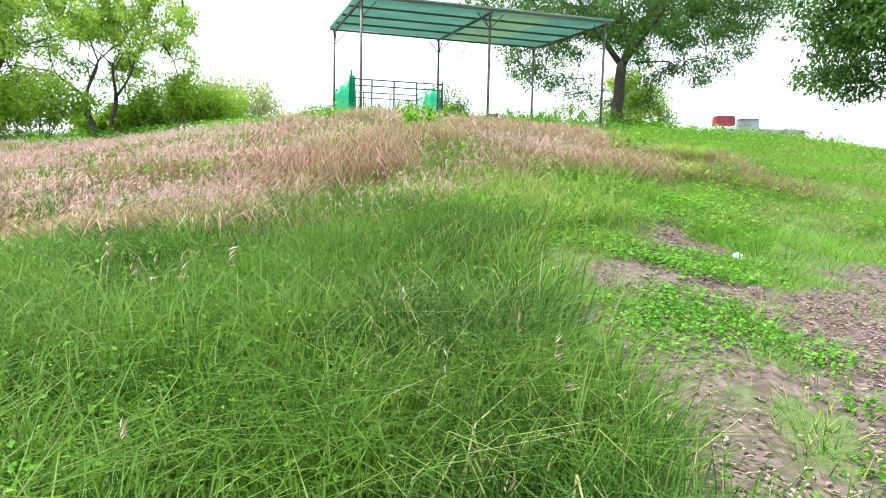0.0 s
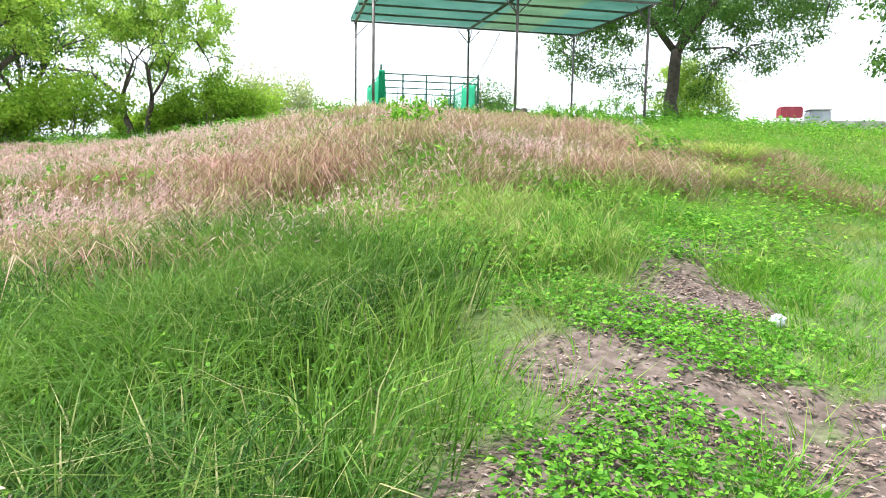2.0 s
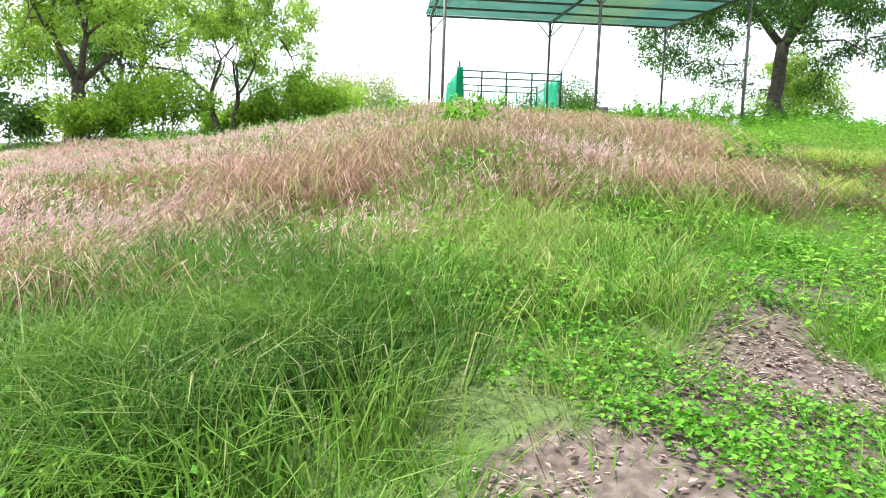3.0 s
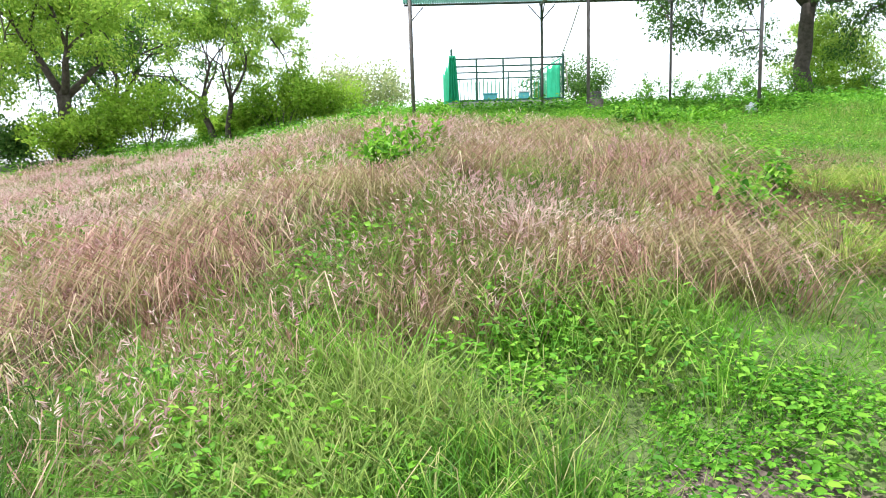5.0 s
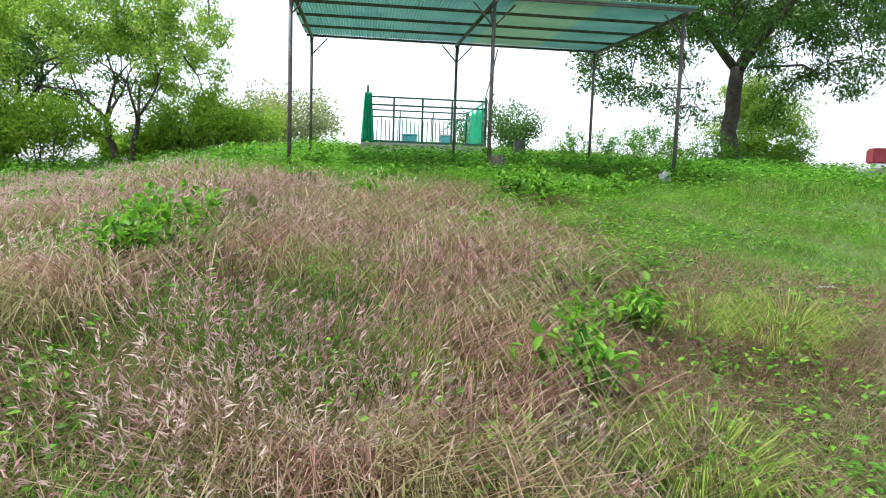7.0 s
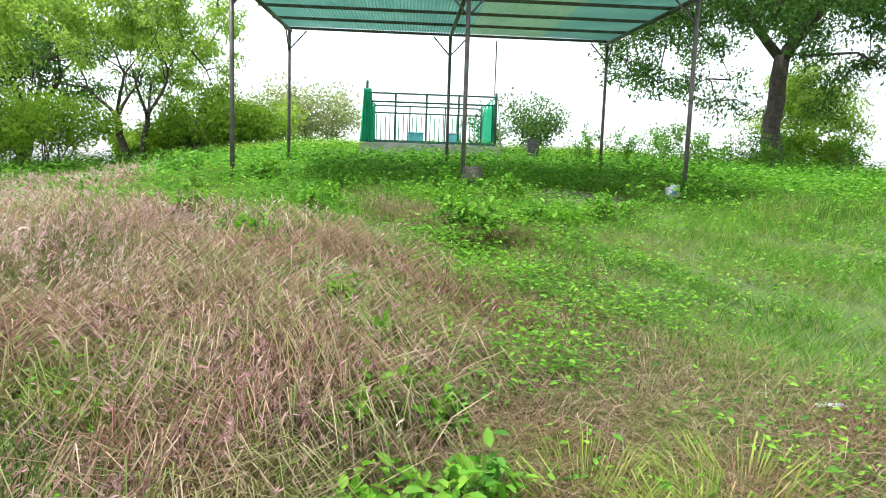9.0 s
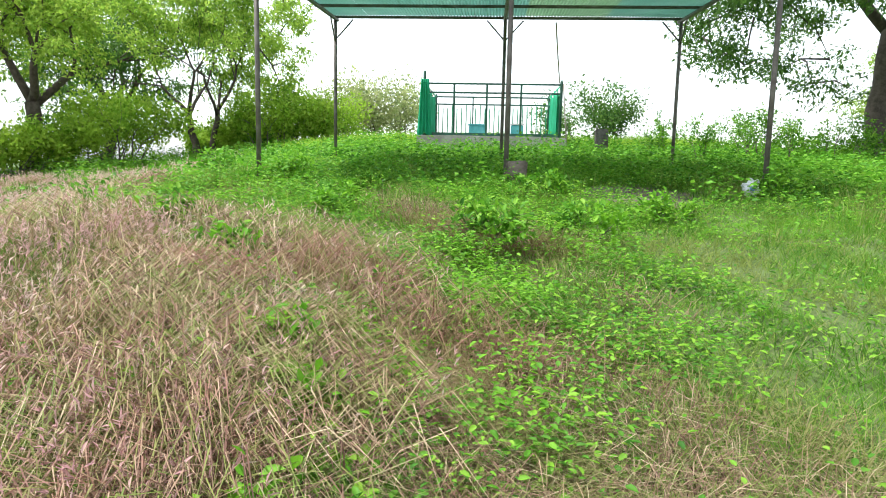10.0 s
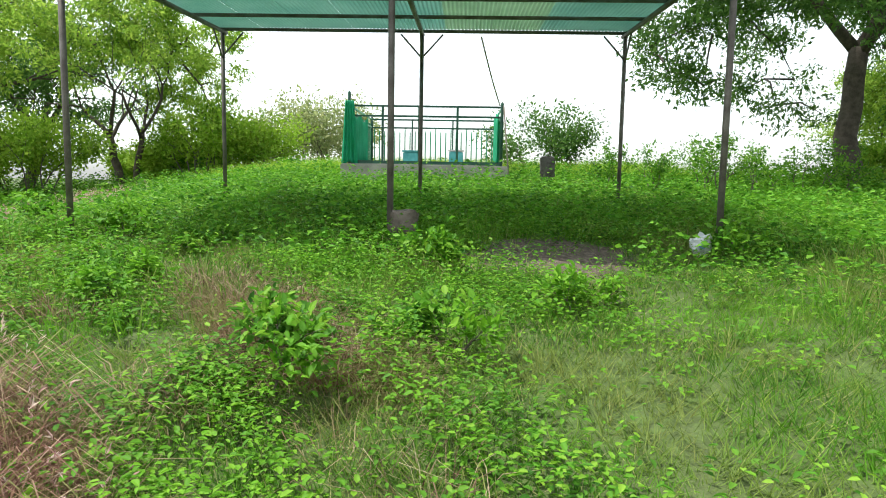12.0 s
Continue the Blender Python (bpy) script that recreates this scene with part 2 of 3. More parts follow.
def weedy(x, y):
    """Where broad-leaved weeds stand, 0 to 1."""
    a = 1.2 - np.hypot((x + 4.1) / 1.25, (y + 17.8) / 1.65)
    up = (y + 9.5) / 3 + 0.5 * wob(x, y, 0.8, 1.4)
    mid = 1.1 - np.hypot((x + 0.2) / 2.0, (y + 10.6) / 2.6)
    return np.clip(0.4 + np.maximum(np.maximum(a * 1.5, np.clip(up, -1, 0.6)), mid) + 0.5 * wob(x, y, 1.9, 0.9), 0, 1) * (dirt(x, y) < 0.55)


def axis(lo, hi, step, far):
    a = list(np.arange(lo, hi + 1e-6, step))
    s, v, left, right = step, hi, [], []
    while v < far:
        s *= 1.35
        v += s
        right.append(v)
    s, v = step, lo
    while v > -far:
        s *= 1.35
        v -= s
        left.append(v)
    return np.array(left[::-1] + a + right)


gx, gy = axis(-16, 12, 0.16, 900), axis(-28, 8, 0.16, 900)
X, Y = np.meshgrid(gx, gy)
Z = gz(X, Y)
fine = (np.abs(X + 2) < 14) & (np.abs(Y + 10) < 18)
Z = Z + fine * 0.012 * rng.standard_normal(X.shape)
nx, ny = len(gx), len(gy)
i = (np.arange(ny - 1)[:, None] * nx + np.arange(nx - 1)[None, :]).ravel()
me = poly_mesh("ground", np.stack([X.ravel(), Y.ravel(), Z.ravel()], 1), np.full(len(i), 4), np.stack([i, i + 1, i + nx + 1, i + nx], 1).ravel(), True)
for nm, fn in (("bare", dirt), ("dry", pink)):
    at = me.attributes.new(nm, "FLOAT", "POINT")
    at.data.foreach_set("value", fn(X.ravel(), Y.ravel()).astype(np.float32))
m = bpy.data.materials.new("earth")
m.use_nodes = True
nt = m.node_tree
bs = nt.nodes["Principled BSDF"]
bs.inputs["Roughness"].default_value = 0.95
n1, n2, n3 = noise_tex(nt, 0.7, 5), noise_tex(nt, 14, 6), noise_tex(nt, 60, 3)
soil = ramp(nt, n2, [(0.3, (0.045, 0.032, 0.025)), (0.5, (0.1, 0.073, 0.057)), (0.7, (0.18, 0.14, 0.12))])
green = mixc(nt, n1, ramp(nt, n2, [(0.3, (0.035, 0.07, 0.015)), (0.7, (0.09, 0.18, 0.025))]), ramp(nt, n3, [(0.3, (0.06, 0.06, 0.03)), (0.7, (0.13, 0.15, 0.05))]))
straw = ramp(nt, n2, [(0.3, (0.16, 0.1, 0.06)), (0.7, (0.34, 0.24, 0.16))])
ad, ab = nt.nodes.new("ShaderNodeAttribute"), nt.nodes.new("ShaderNodeAttribute")
ad.attribute_name, ab.attribute_name = "dry", "bare"
c = mixc(nt, ad.outputs["Fac"], green, straw)
bf = ramp(nt, ab.outputs["Fac"], [(0.45, (0, 0, 0)), (0.65, (1, 1, 1))])
c = mixc(nt, bf, c, soil)
nt.links.new(c, bs.inputs["Base Color"])
bp = nt.nodes.new("ShaderNodeBump")
bp.inputs["Strength"].default_value, bp.inputs["Distance"].default_value = 0.7, 0.03
nt.links.new(n2, bp.inputs["Height"])
nt.links.new(bp.outputs[0], bs.inputs["Normal"])
tagged(link_mesh("ground", me, m), "sloping earth ground with turf and bare brown path", "ground", kind="structure")


# ---- trees and bushes ----
def rand_dirs(n):
    v = rng.standard_normal((n, 3))
    return v / np.linalg.norm(v, axis=1)[:, None]


def leaf_mesh(name, p, d, size, wide=0.42, flat=0.5):
    """Folded pointed leaves at the points p, growing along d."""
    n = len(p)
    up = rand_dirs(n) * (1 - flat) + np.array([0, 0, flat])
    s = np.cross(d, up)
    s /= np.linalg.norm(s, axis=1)[:, None] + 1e-6
    nrm = np.cross(s, d)
    L = size[:, None]
    v = np.stack([p, p + d * L * 0.45 + s * L * wide * 0.5 + nrm * L * 0.08, p + d * L - nrm * L * 0.12, p + d * L * 0.45 - s * L * wide * 0.5 + nrm * L * 0.08], 1).reshape(-1, 3)
    b = (np.arange(n) * 4)[:, None]
    loops = (b + np.array([0, 1, 2, 0, 2, 3])[None, :]).ravel()
    return poly_mesh(name, v, np.full(2 * n, 3), loops)


def oval_leaf_mesh(name, p, d, size, wide=0.55):
    """Rounded leaves with a fold along the midrib and a drooping tip."""
    n = len(p)
    up = rand_dirs(n) * 0.3 + np.array([0, 0, 0.8])
    s = np.cross(d, up)
    s /= np.linalg.norm(s, axis=1)[:, None] + 1e-6
    nrm = np.cross(s, d)
    L = size[:, None]
    v = np.stack([p, p + L * (d * 0.28 + s * wide * 0.45 + nrm * 0.09), p + L * (d * 0.68 + s * wide * 0.38 + nrm * 0.04), p + L * (d - nrm * 0.16),
                  p + L * (d * 0.68 - s * wide * 0.38 + nrm * 0.04), p + L * (d * 0.28 - s * wide * 0.45 + nrm * 0.09)], 1).reshape(-1, 3)
    b = (np.arange(n) * 6)[:, None]
    return poly_mesh(name, v, np.full(2 * n, 4), (b + np.array([0, 1, 2, 3, 0, 3, 4, 5])[None, :]).ravel())


def grow(bm, p, d, length, r, depth, spread, lift, tips, rnd, n=6):
    pts, rad = [p], [r]
    q, e = Vector(p), Vector(d)
    steps = 4
    for k in range(steps):
        e = (e + Vector((rnd.gauss(0, 0.13), rnd.gauss(0, 0.13), rnd.gauss(0, 0.09) + lift * 0.08))).normalized()
        q = q + e * length / steps
        pts.append(q.copy())
        rad.append(r * (1 - 0.4 * (k + 1) / steps))
        if depth <= 1:
            tips.append((q.copy(), e.copy()))
    add_tube(bm, pts, rad, n if depth > 1 else 4)
    if depth == 0:
        return
    kids = 3 if rnd.random() < 0.6 else 2
    a0 = rnd.uniform(0, 6.28)
    for k in range(kids):
        a = a0 + k * 6.28 / kids + rnd.uniform(-0.5, 0.5)
        u = e.orthogonal().normalized()
        v = e.cross(u)
        tilt = spread * rnd.uniform(0.65, 1.25)
        nd = (e * math.cos(tilt) + (u * math.cos(a) + v * math.sin(a)) * math.sin(tilt) + Vector((0, 0, lift * 0.25))).normalized()
        st = pts[-1] if k < 2 else pts[-2]
        grow(bm, st, nd, length * rnd.uniform(0.66, 0.9), rad[-1] * (0.8 if k == 0 else 0.66), depth - 1, spread, lift, tips, rnd, n)


def tree(name, x, y, stems, label, leaves, size, cloud, seed, leaf_mat, bark, depth=3, spread=0.55, lift=0.1, sink=0.1, category="tree", crown=((0, 0, 6), (5, 4, 4), 90)):
    """stems: (offset, direction, length, radius) of each trunk."""
    rnd = random.Random(seed)
    t = thing(name, x, y, float(gz(x, y)) - sink, label, category)
    tips = []
    bm = bmesh.new()
    for off, d, ln, r in stems:
        e = Vector(d).normalized()
        base = Vector(off)
        pts = [base + e * ln * k / 5 + Vector((rnd.gauss(0, 0.02), rnd.gauss(0, 0.02), 0)) * ln * (0 < k < 5) for k in range(6)]
        rad = [r * (1.35 if k == 0 else 1.08 if k == 1 else 1 - 0.05 * k) for k in range(6)]
        add_tube(bm, pts, rad, 12)
        a0 = rnd.uniform(0, 6.28)
        for k in range(3):
            a = a0 + k * 2.09 + rnd.uniform(-0.4, 0.4)
            nd = (e * 0.75 + Vector((math.cos(a), math.sin(a), 0.1)) * math.sin(spread) * 1.2).normalized()
            grow(bm, pts[-1] - e * 0.12 * k, nd, ln * rnd.uniform(0.75, 1.0), rad[-1] * 0.72, depth, spread, lift, tips, rnd)
    rc = np.random.default_rng(seed)
    (cx, cy, cz), (rx, ry, rz_), ncl = crown
    nodes = [q for q, _ in tips]
    made = 0
    while made < ncl:
        q = rc.standard_normal(3)
        q = q / np.linalg.norm(q) * rc.random() ** 0.38
        if q[2] < -0.25 and (rc.random() < 0.35 or math.hypot(q[0], q[1]) < 0.4):
            continue
        c_ = Vector((cx + q[0] * rx, cy + q[1] * ry, cz + q[2] * rz_ + 0.5 * math.sin(3 * q[0] + seed)))
        near_ = min(nodes, key=lambda v: (v - c_).length)
        e = c_ - near_
        mid = near_ + e * 0.5 + Vector((0, 0, 0.14 * e.length))
        add_tube(bm, [near_, mid, c_], [0.02 + 0.012 * e.length, 0.018 + 0.006 * e.length, 0.008], 5)
        for w_ in range(8):
            o = Vector(rc.standard_normal(3)) * 0.42
            tips.append((c_ + Vector((o.x, o.y, o.z * 0.55)), (Vector((q[0], q[1], -0.3)) + o * 0.5).normalized()))
        nodes.append(mid)
        nodes.append(c_)
        made += 1
    part("trunk", bm, bark, t)
    tips = tips[-8 * ncl:] + tips[:len(tips) // 5]
    tp = np.array([q for q, _ in tips])
    td = np.array([e for _, e in tips])
    k = rng.integers(0, len(tp), leaves)
    off = rand_dirs(leaves) * (rng.random((leaves, 1)) ** 0.5) * cloud * np.array([1, 1, 0.7])
    d = td[k] * 0.4 + rand_dirs(leaves) + np.array([0, 0, -0.25])
    d /= np.linalg.norm(d, axis=1)[:, None]
    link_mesh("crown", leaf_mesh("crown", tp[k] + off, d, size * rng.uniform(0.6, 1.3, leaves)), leaf_mat, t)
    return t


def bush(name, x, y, h, r, label, leaves, size, seed, mat, category="bush", group=""):
    rnd = random.Random(seed)
    t = thing(name, x, y, float(gz(x, y)) - 0.03, label, category, group)
    tips = []
    for k in range(max(4, int(7 * min(1.6, r)))):
        bm = bmesh.new()
        a, o = rnd.uniform(0, 6.28), rnd.uniform(0.1, 0.6) * r
        d = Vector((math.cos(a) * 0.7 * r / max(h, 0.3), math.sin(a) * 0.7 * r / max(h, 0.3), 1)).normalized()
        grow(bm, Vector((math.cos(a) * o, math.sin(a) * o, 0)), d, h * rnd.uniform(0.3, 0.5), 0.008 + 0.009 * h, 2, 0.6, 0.1, tips, rnd, 5)
        part("stem", bm, M_BARK_LIGHT, t)
    tp, td = np.array([q for q, _ in tips]), np.array([e for _, e in tips])
    k = rng.integers(0, len(tp), leaves)
    d = td[k] * 0.5 + rand_dirs(leaves)
    d /= np.linalg.norm(d, axis=1)[:, None]
    p = tp[k] + rand_dirs(leaves) * (0.05 + 0.19 * h if size > 0.1 else 0.13) * rng.random((leaves, 1)) ** 0.6
    p[:, 2] = np.maximum(p[:, 2], 0.06)
    shape = oval_leaf_mesh if h < 1.3 else leaf_mesh
    link_mesh("foliage", shape("foliage", p, d, size * rng.uniform(0.6, 1.3, leaves), 0.55), mat, t)
    return t


tree("broad_tree", 12.4, 7.2, [((0, 0, 0), (0.04, 0, 1), 4.3, 0.36)], "large broad tree with dark trunk and spreading crown on the crest", 76000, 0.19, 0.6, 11, M_TREE, M_BARK, spread=0.42, crown=((0.4, 0, 6.8), (8.4, 6.4, 4.7), 225))
tree("twin_stem_tree", -14.5, 16.5, [((0.35, 0, 0), (0.15, 0, 1), 2.6, 0.16), ((-0.35, 0.1, 0), (-0.25, 0.1, 1), 2.6, 0.2)], "small twin-stemmed tree with leaning dark trunks and light leaves", 26000, 0.2, 0.5, 23, M_TREE_LIGHT, M_BARK, crown=((1.2, 0, 6.4), (5.4, 4, 3.9), 80))
tree("shade_tree", -21.2, 13.2, [((0, 0, 0), (0.06, 0, 1), 3.2, 0.4)], "tall dense tree with thick dark trunk beside the bushes", 25000, 0.23, 0.55, 31, M_TREE_LIGHT, M_BARK, crown=((0, 0, 6.8), (5.2, 4.4, 4.2), 80))
tree("back_tree", -23.5, 23.0, [((0, 0, 0), (0.25, 0, 1), 3.6, 0.36)], "leaning tree with dark limbs behind the bushes", 20000, 0.26, 0.6, 37, M_TREE, M_BARK, crown=((1.0, 0, 6.4), (7.0, 4, 5.0), 120))
tree("overhanging_tree", 18.4, -7.2, [((0, 0, 0), (-0.1, 0, 1), 3.0, 0.36)], "leafy tree with low spreading crown at the field edge", 42000, 0.24, 0.7, 43, M_TREE, M_BARK, crown=((-0.8, 0.6, 5.9), (5.2, 5, 4.2), 120))
tree("slender_tree", 17.5, 13.5, [((0, 0, 0), (0, 0, 1), 1.4, 0.09)], "slender young tree with feathery light foliage", 15000, 0.16, 0.5, 47, M_TREE_LIGHT, M_BARK_LIGHT, crown=((0, 0, 2.9), (2.8, 2.0, 2.3), 60))

for x, y, h, r, n, s, mt, lab in (
        (-11.0, 16.0, 3.2, 2.0, 8000, 0.19, M_BUSH, "tall bright green bush beside the twin-stemmed tree"),
        (-9.2, 17.5, 3.0, 1.6, 6000, 0.17, M_BUSH, "bright green rounded bush at the crest"),
        (-17.5, 13.5, 3.3, 2.1, 9000, 0.19, M_BUSH, "sunlit bright green bush under the tall trees"),
        (-20.0, 11.0, 2.4, 1.8, 6500, 0.19, M_BUSH, "low bright green bush at the wood edge"),
        (-15.2, 18.6, 2.2, 1.8, 8000, 0.19, M_BUSH, "bright green bush behind the leaning trunks"),
        (-24.5, 10.5, 3.4, 2.2, 8000, 0.22, M_TREE, "dark green dense bush at the wood edge"),
        (-6.8, 26.0, 4.4, 2.0, 5000, 0.22, M_PALE, "pale airy bush behind the railed grave"),
        (-9.5, 27.0, 4.8, 1.8, 5000, 0.22, M_PALE, "pale feathery tree-like bush on the crest"),
        (4.0, 13.0, 2.7, 1.5, 6000, 0.14, M_TREE, "round green bush behind the railed grave"),
        (15.5, 10.0, 1.8, 1.4, 5000, 0.17, M_BUSH, "yellow-green bush beside the large tree"),
        (-13.0, 19.5, 2.4, 2.0, 7000, 0.2, M_WEED_DARK, "dark green bush behind the twin-stemmed tree")):
    bush("bush", x, y, h, r, lab, n, s, int(abs(x * 31 + y * 7)), mt)

for x, y, h, r, n in ((-4.35, -13.1, 0.75, 0.42, 420), (-1.55, -12.2, 0.42, 0.3, 240), (-1.0, -12.9, 0.35, 0.25, 180), (-2.7, -10.2, 0.45, 0.3, 220), (-3.4, -9.2, 0.5, 0.35, 240),
                      (-5.0, -8.0, 0.5, 0.35, 240), (-0.9, -14.4, 0.45, 0.25, 170), (-5.5, -14.6, 0.4, 0.3, 160), (-0.2, -9.4, 0.5, 0.42, 330), (0.7, -9.0, 0.45, 0.35, 260), (4.25, -5.6, 0.5, 0.45, 260), (6.7, 2.2, 1.5, 0.4, 240), (5.4, 2.6, 1.3, 0.35, 220), (8.2, 3.0, 1.4, 0.5, 260), (4.6, 3.8, 1.3, 0.5, 260), (9.6, 3.4, 1.6, 0.6, 300), (7.3, 4.6, 1.7, 0.6, 280), (10.9, 4.0, 1.5, 0.6, 260), (13.6, 4.4, 1.5, 0.7, 280), (-3.6, -5.0, 0.5, 0.5, 260), (-5.2, -4.4, 0.6, 0.5, 260), (-1.8, -6.0, 0.5, 0.45, 240), (0.5, -6.4, 0.45, 0.4, 240), (-6.4, -5.8, 0.5, 0.5, 240), (-2.2, -7.6, 0.45, 0.4, 220), (-1.3, -15.3, 0.45, 0.25, 150), (-0.9, -13.7, 0.4, 0.4, 240), (2.0, -7.8, 0.4, 0.4, 220)):
    bush("weed_shrub", x, y, h, r, "leafy light green weed shrub standing in grass", int(n * (1.7 if h < 1.2 else 3.2)), 0.085, int(abs(x * 17 + y * 29)), M_WEED, "shrub", "weed shrubs on the slope")


# ---- shelter ----
S, D, YB = 4.0, 5.4, 0.0
ZB, ZF = 6.95, 6.73


def roof_z(y):
    return ZB + (ZF - ZB) * (0.15 - y) / (D + 0.4)


sh = thing("shelter", 0, -D / 2, 3.3, "open shelter with green corrugated roof on thin steel posts", "shelter")


def sp(name, bm, mat, label=""):
    bmesh.ops.translate(bm, verts=bm.verts, vec=(0, D / 2, -3.3))
    return part(name, bm, mat, sh, label)


for px in (-S, 0, S):
    for py in (0.0, -D):
        zt, zb = roof_z(py) - 0.1, float(gz(px, py)) - 0.15
        sp("post", tube([(px, py, zb), (px, py, (zb + zt) / 2), (px, py, zt)], [0.04] * 3, 10), M_STEEL)
        for sx in (-1, 1):
            if abs(px + sx * 0.5) < S + 0.1:
                sp("brace", tube([(px, py, zt - 0.48), (px + sx * 0.42, py, zt - 0.02)], [0.018] * 2, 6), M_STEEL)
        sy = 1 if py < 0 else -1
        sp("brace", tube([(px, py, zt - 0.55), (px, py + sy * 0.5, roof_z(py + sy * 0.5) - 0.12)], [0.018] * 2, 6), M_STEEL)
for px in (-S, 0, S):
    bm = bmesh.new()
    add_tube(bm, [(px, 0.2, roof_z(0.2) - 0.1), (px, -D - 0.25, roof_z(-D - 0.25) - 0.1)], [0.045, 0.045], 8)
    sp("rafter", bm, M_STEEL)
for k in range(5):
    py = 0.1 - k * (D + 0.3) / 4
    sp("purlin", box(0, py, roof_z(py) - 0.045, 2 * S + 0.3, 0.045, 0.06, bevel=0.006), M_STEEL)
nsheet, wsheet = 9, (2 * S + 0.36) / 9
for k in range(nsheet):
    x0 = -S - 0.18 + k * wsheet
    per = 13
    xs = np.linspace(0, wsheet, per * 4 + 1)
    prof = 0.02 * np.sin(xs / wsheet * per * 2 * np.pi)
    bm = bmesh.new()
    yy = np.linspace(0.22, -D - 0.32, 5)
    rows_ = [[bm.verts.new((x0 + a, b, roof_z(b) + 0.012 + c + 0.004 * (k % 2))) for a, c in zip(xs, prof)] for b in yy]
    for ra, rb in zip(rows_, rows_[1:]):
        for j in range(len(xs) - 1):
            f = bm.faces.new((ra[j], ra[j + 1], rb[j + 1], rb[j]))
            f.smooth = True
    ob = sp("roof_sheet", bm, M_ROOF_CLEAR if k in (5, 6) else M_ROOF, "yellowed translucent corrugated sheet" if k in (5, 6) else "")
    so = ob.modifiers.new("thickness", "SOLIDIFY")
    so.thickness = 0.003

fz = float(gz(0, -D))
ft = thing("post_footing", 0.16, -D + 0.05, fz, "rough grey concrete block at the foot of a post", "concrete block")
bm = box(0, 0, 0.15, 0.34, 0.3, 0.6, bevel=0.03)
bmesh.ops.subdivide_edges(bm, edges=bm.edges, cuts=2, use_grid_fill=True)
for v in bm.verts:
    v.co += Vector(noise.noise_vector(v.co * 7)) * 0.045
part("block", bm, M_FOOTING, ft)

# ---- railed grave ----
PZ = 4.36
x0, x1, y0, y1 = -2.42, 1.92, 5.6, 10.2
gr = thing("grave_plinth", (x0 + x1) / 2, (y0 + y1) / 2, 3.4, "low grey weathered concrete grave plinth", "plinth")
bm = box(0, 0, (PZ - 3.4) / 2, x1 - x0 + 0.45, y1 - y0 + 0.45, PZ - 3.4, bevel=0.03)
bmesh.ops.subdivide_edges(bm, edges=bm.edges, cuts=3, use_grid_fill=True)
for v in bm.verts:
    v.co += Vector(noise.noise_vector(v.co * 2.3)) * 0.025
part("base", bm, M_CONC, gr)

rl = thing("grave_railing", (x0 + x1) / 2, (y0 + y1) / 2, PZ, "green painted iron railing round the grave", "railing")
OX, OY = (x0 + x1) / 2, (y0 + y1) / 2


def rp(name, bm, mat, label=""):
    bmesh.ops.translate(bm, verts=bm.verts, vec=(-OX, -OY, -PZ))
    return part(name, bm, mat, rl, label)


TOP = 6.02
for px, py, zt in ((x0, y0, TOP + 0.4), (x1, y0, TOP + 0.14), (x0, y1, TOP + 0.1), (x1, y1, TOP + 0.1)):
    rp("corner_post", tube([(px, py, PZ - 0.02), (px, py, zt - 0.06), (px, py, zt)], [0.045, 0.045, 0.006], 8), M_GDARK)
for fx in (0.22, 0.46, 0.71):
    px = x0 + fx * (x1 - x0)
    rp("post", box(px, y0, (PZ + TOP) / 2, 0.065, 0.065, TOP - PZ, bevel=0.006), M_GDARK)
for fx in (0.33, 0.66):
    px = x0 + fx * (x1 - x0)
    rp("post", box(px, y1, (PZ + TOP) / 2, 0.05, 0.05, TOP - PZ, bevel=0.006), M_GDARK)
for z in (TOP - 0.02, TOP - 0.3, PZ + 0.05):
    hgt = 0.1 if z < PZ + 0.1 else 0.055
    for py in (y0, y1):
        rp("rail", box(OX, py, z, x1 - x0 - 0.07, 0.035, hgt, bevel=0.005), M_GDARK)
    for px in (x0, x1):
        rp("rail", box(px, OY, z, 0.035, y1 - y0 - 0.07, hgt, bevel=0.005), M_GPAINT)
bar = None
for k in range(24):
    px = x0 + (k + 0.5) / 24 * (x1 - x0)
    h = 1.18 + 0.1 * ((k * 7) % 3 == 0)
    rp("picket", tube([(px, y1 + 0.02, PZ + 0.02), (px, y1 + 0.02, PZ + h), (px, y1 + 0.02, PZ + h + 0.1)], [0.02, 0.02, 0.003], 6), M_GPAINT)
for px in (x0 - 0.02, x1 + 0.02):
    for k in range(26):
        py = y0 + (k + 0.5) / 26 * (y1 - y0)
        rp("slat", box(px, py, PZ + 0.78, 0.012, 0.085, 1.4, bevel=0.003), M_GPAINT)


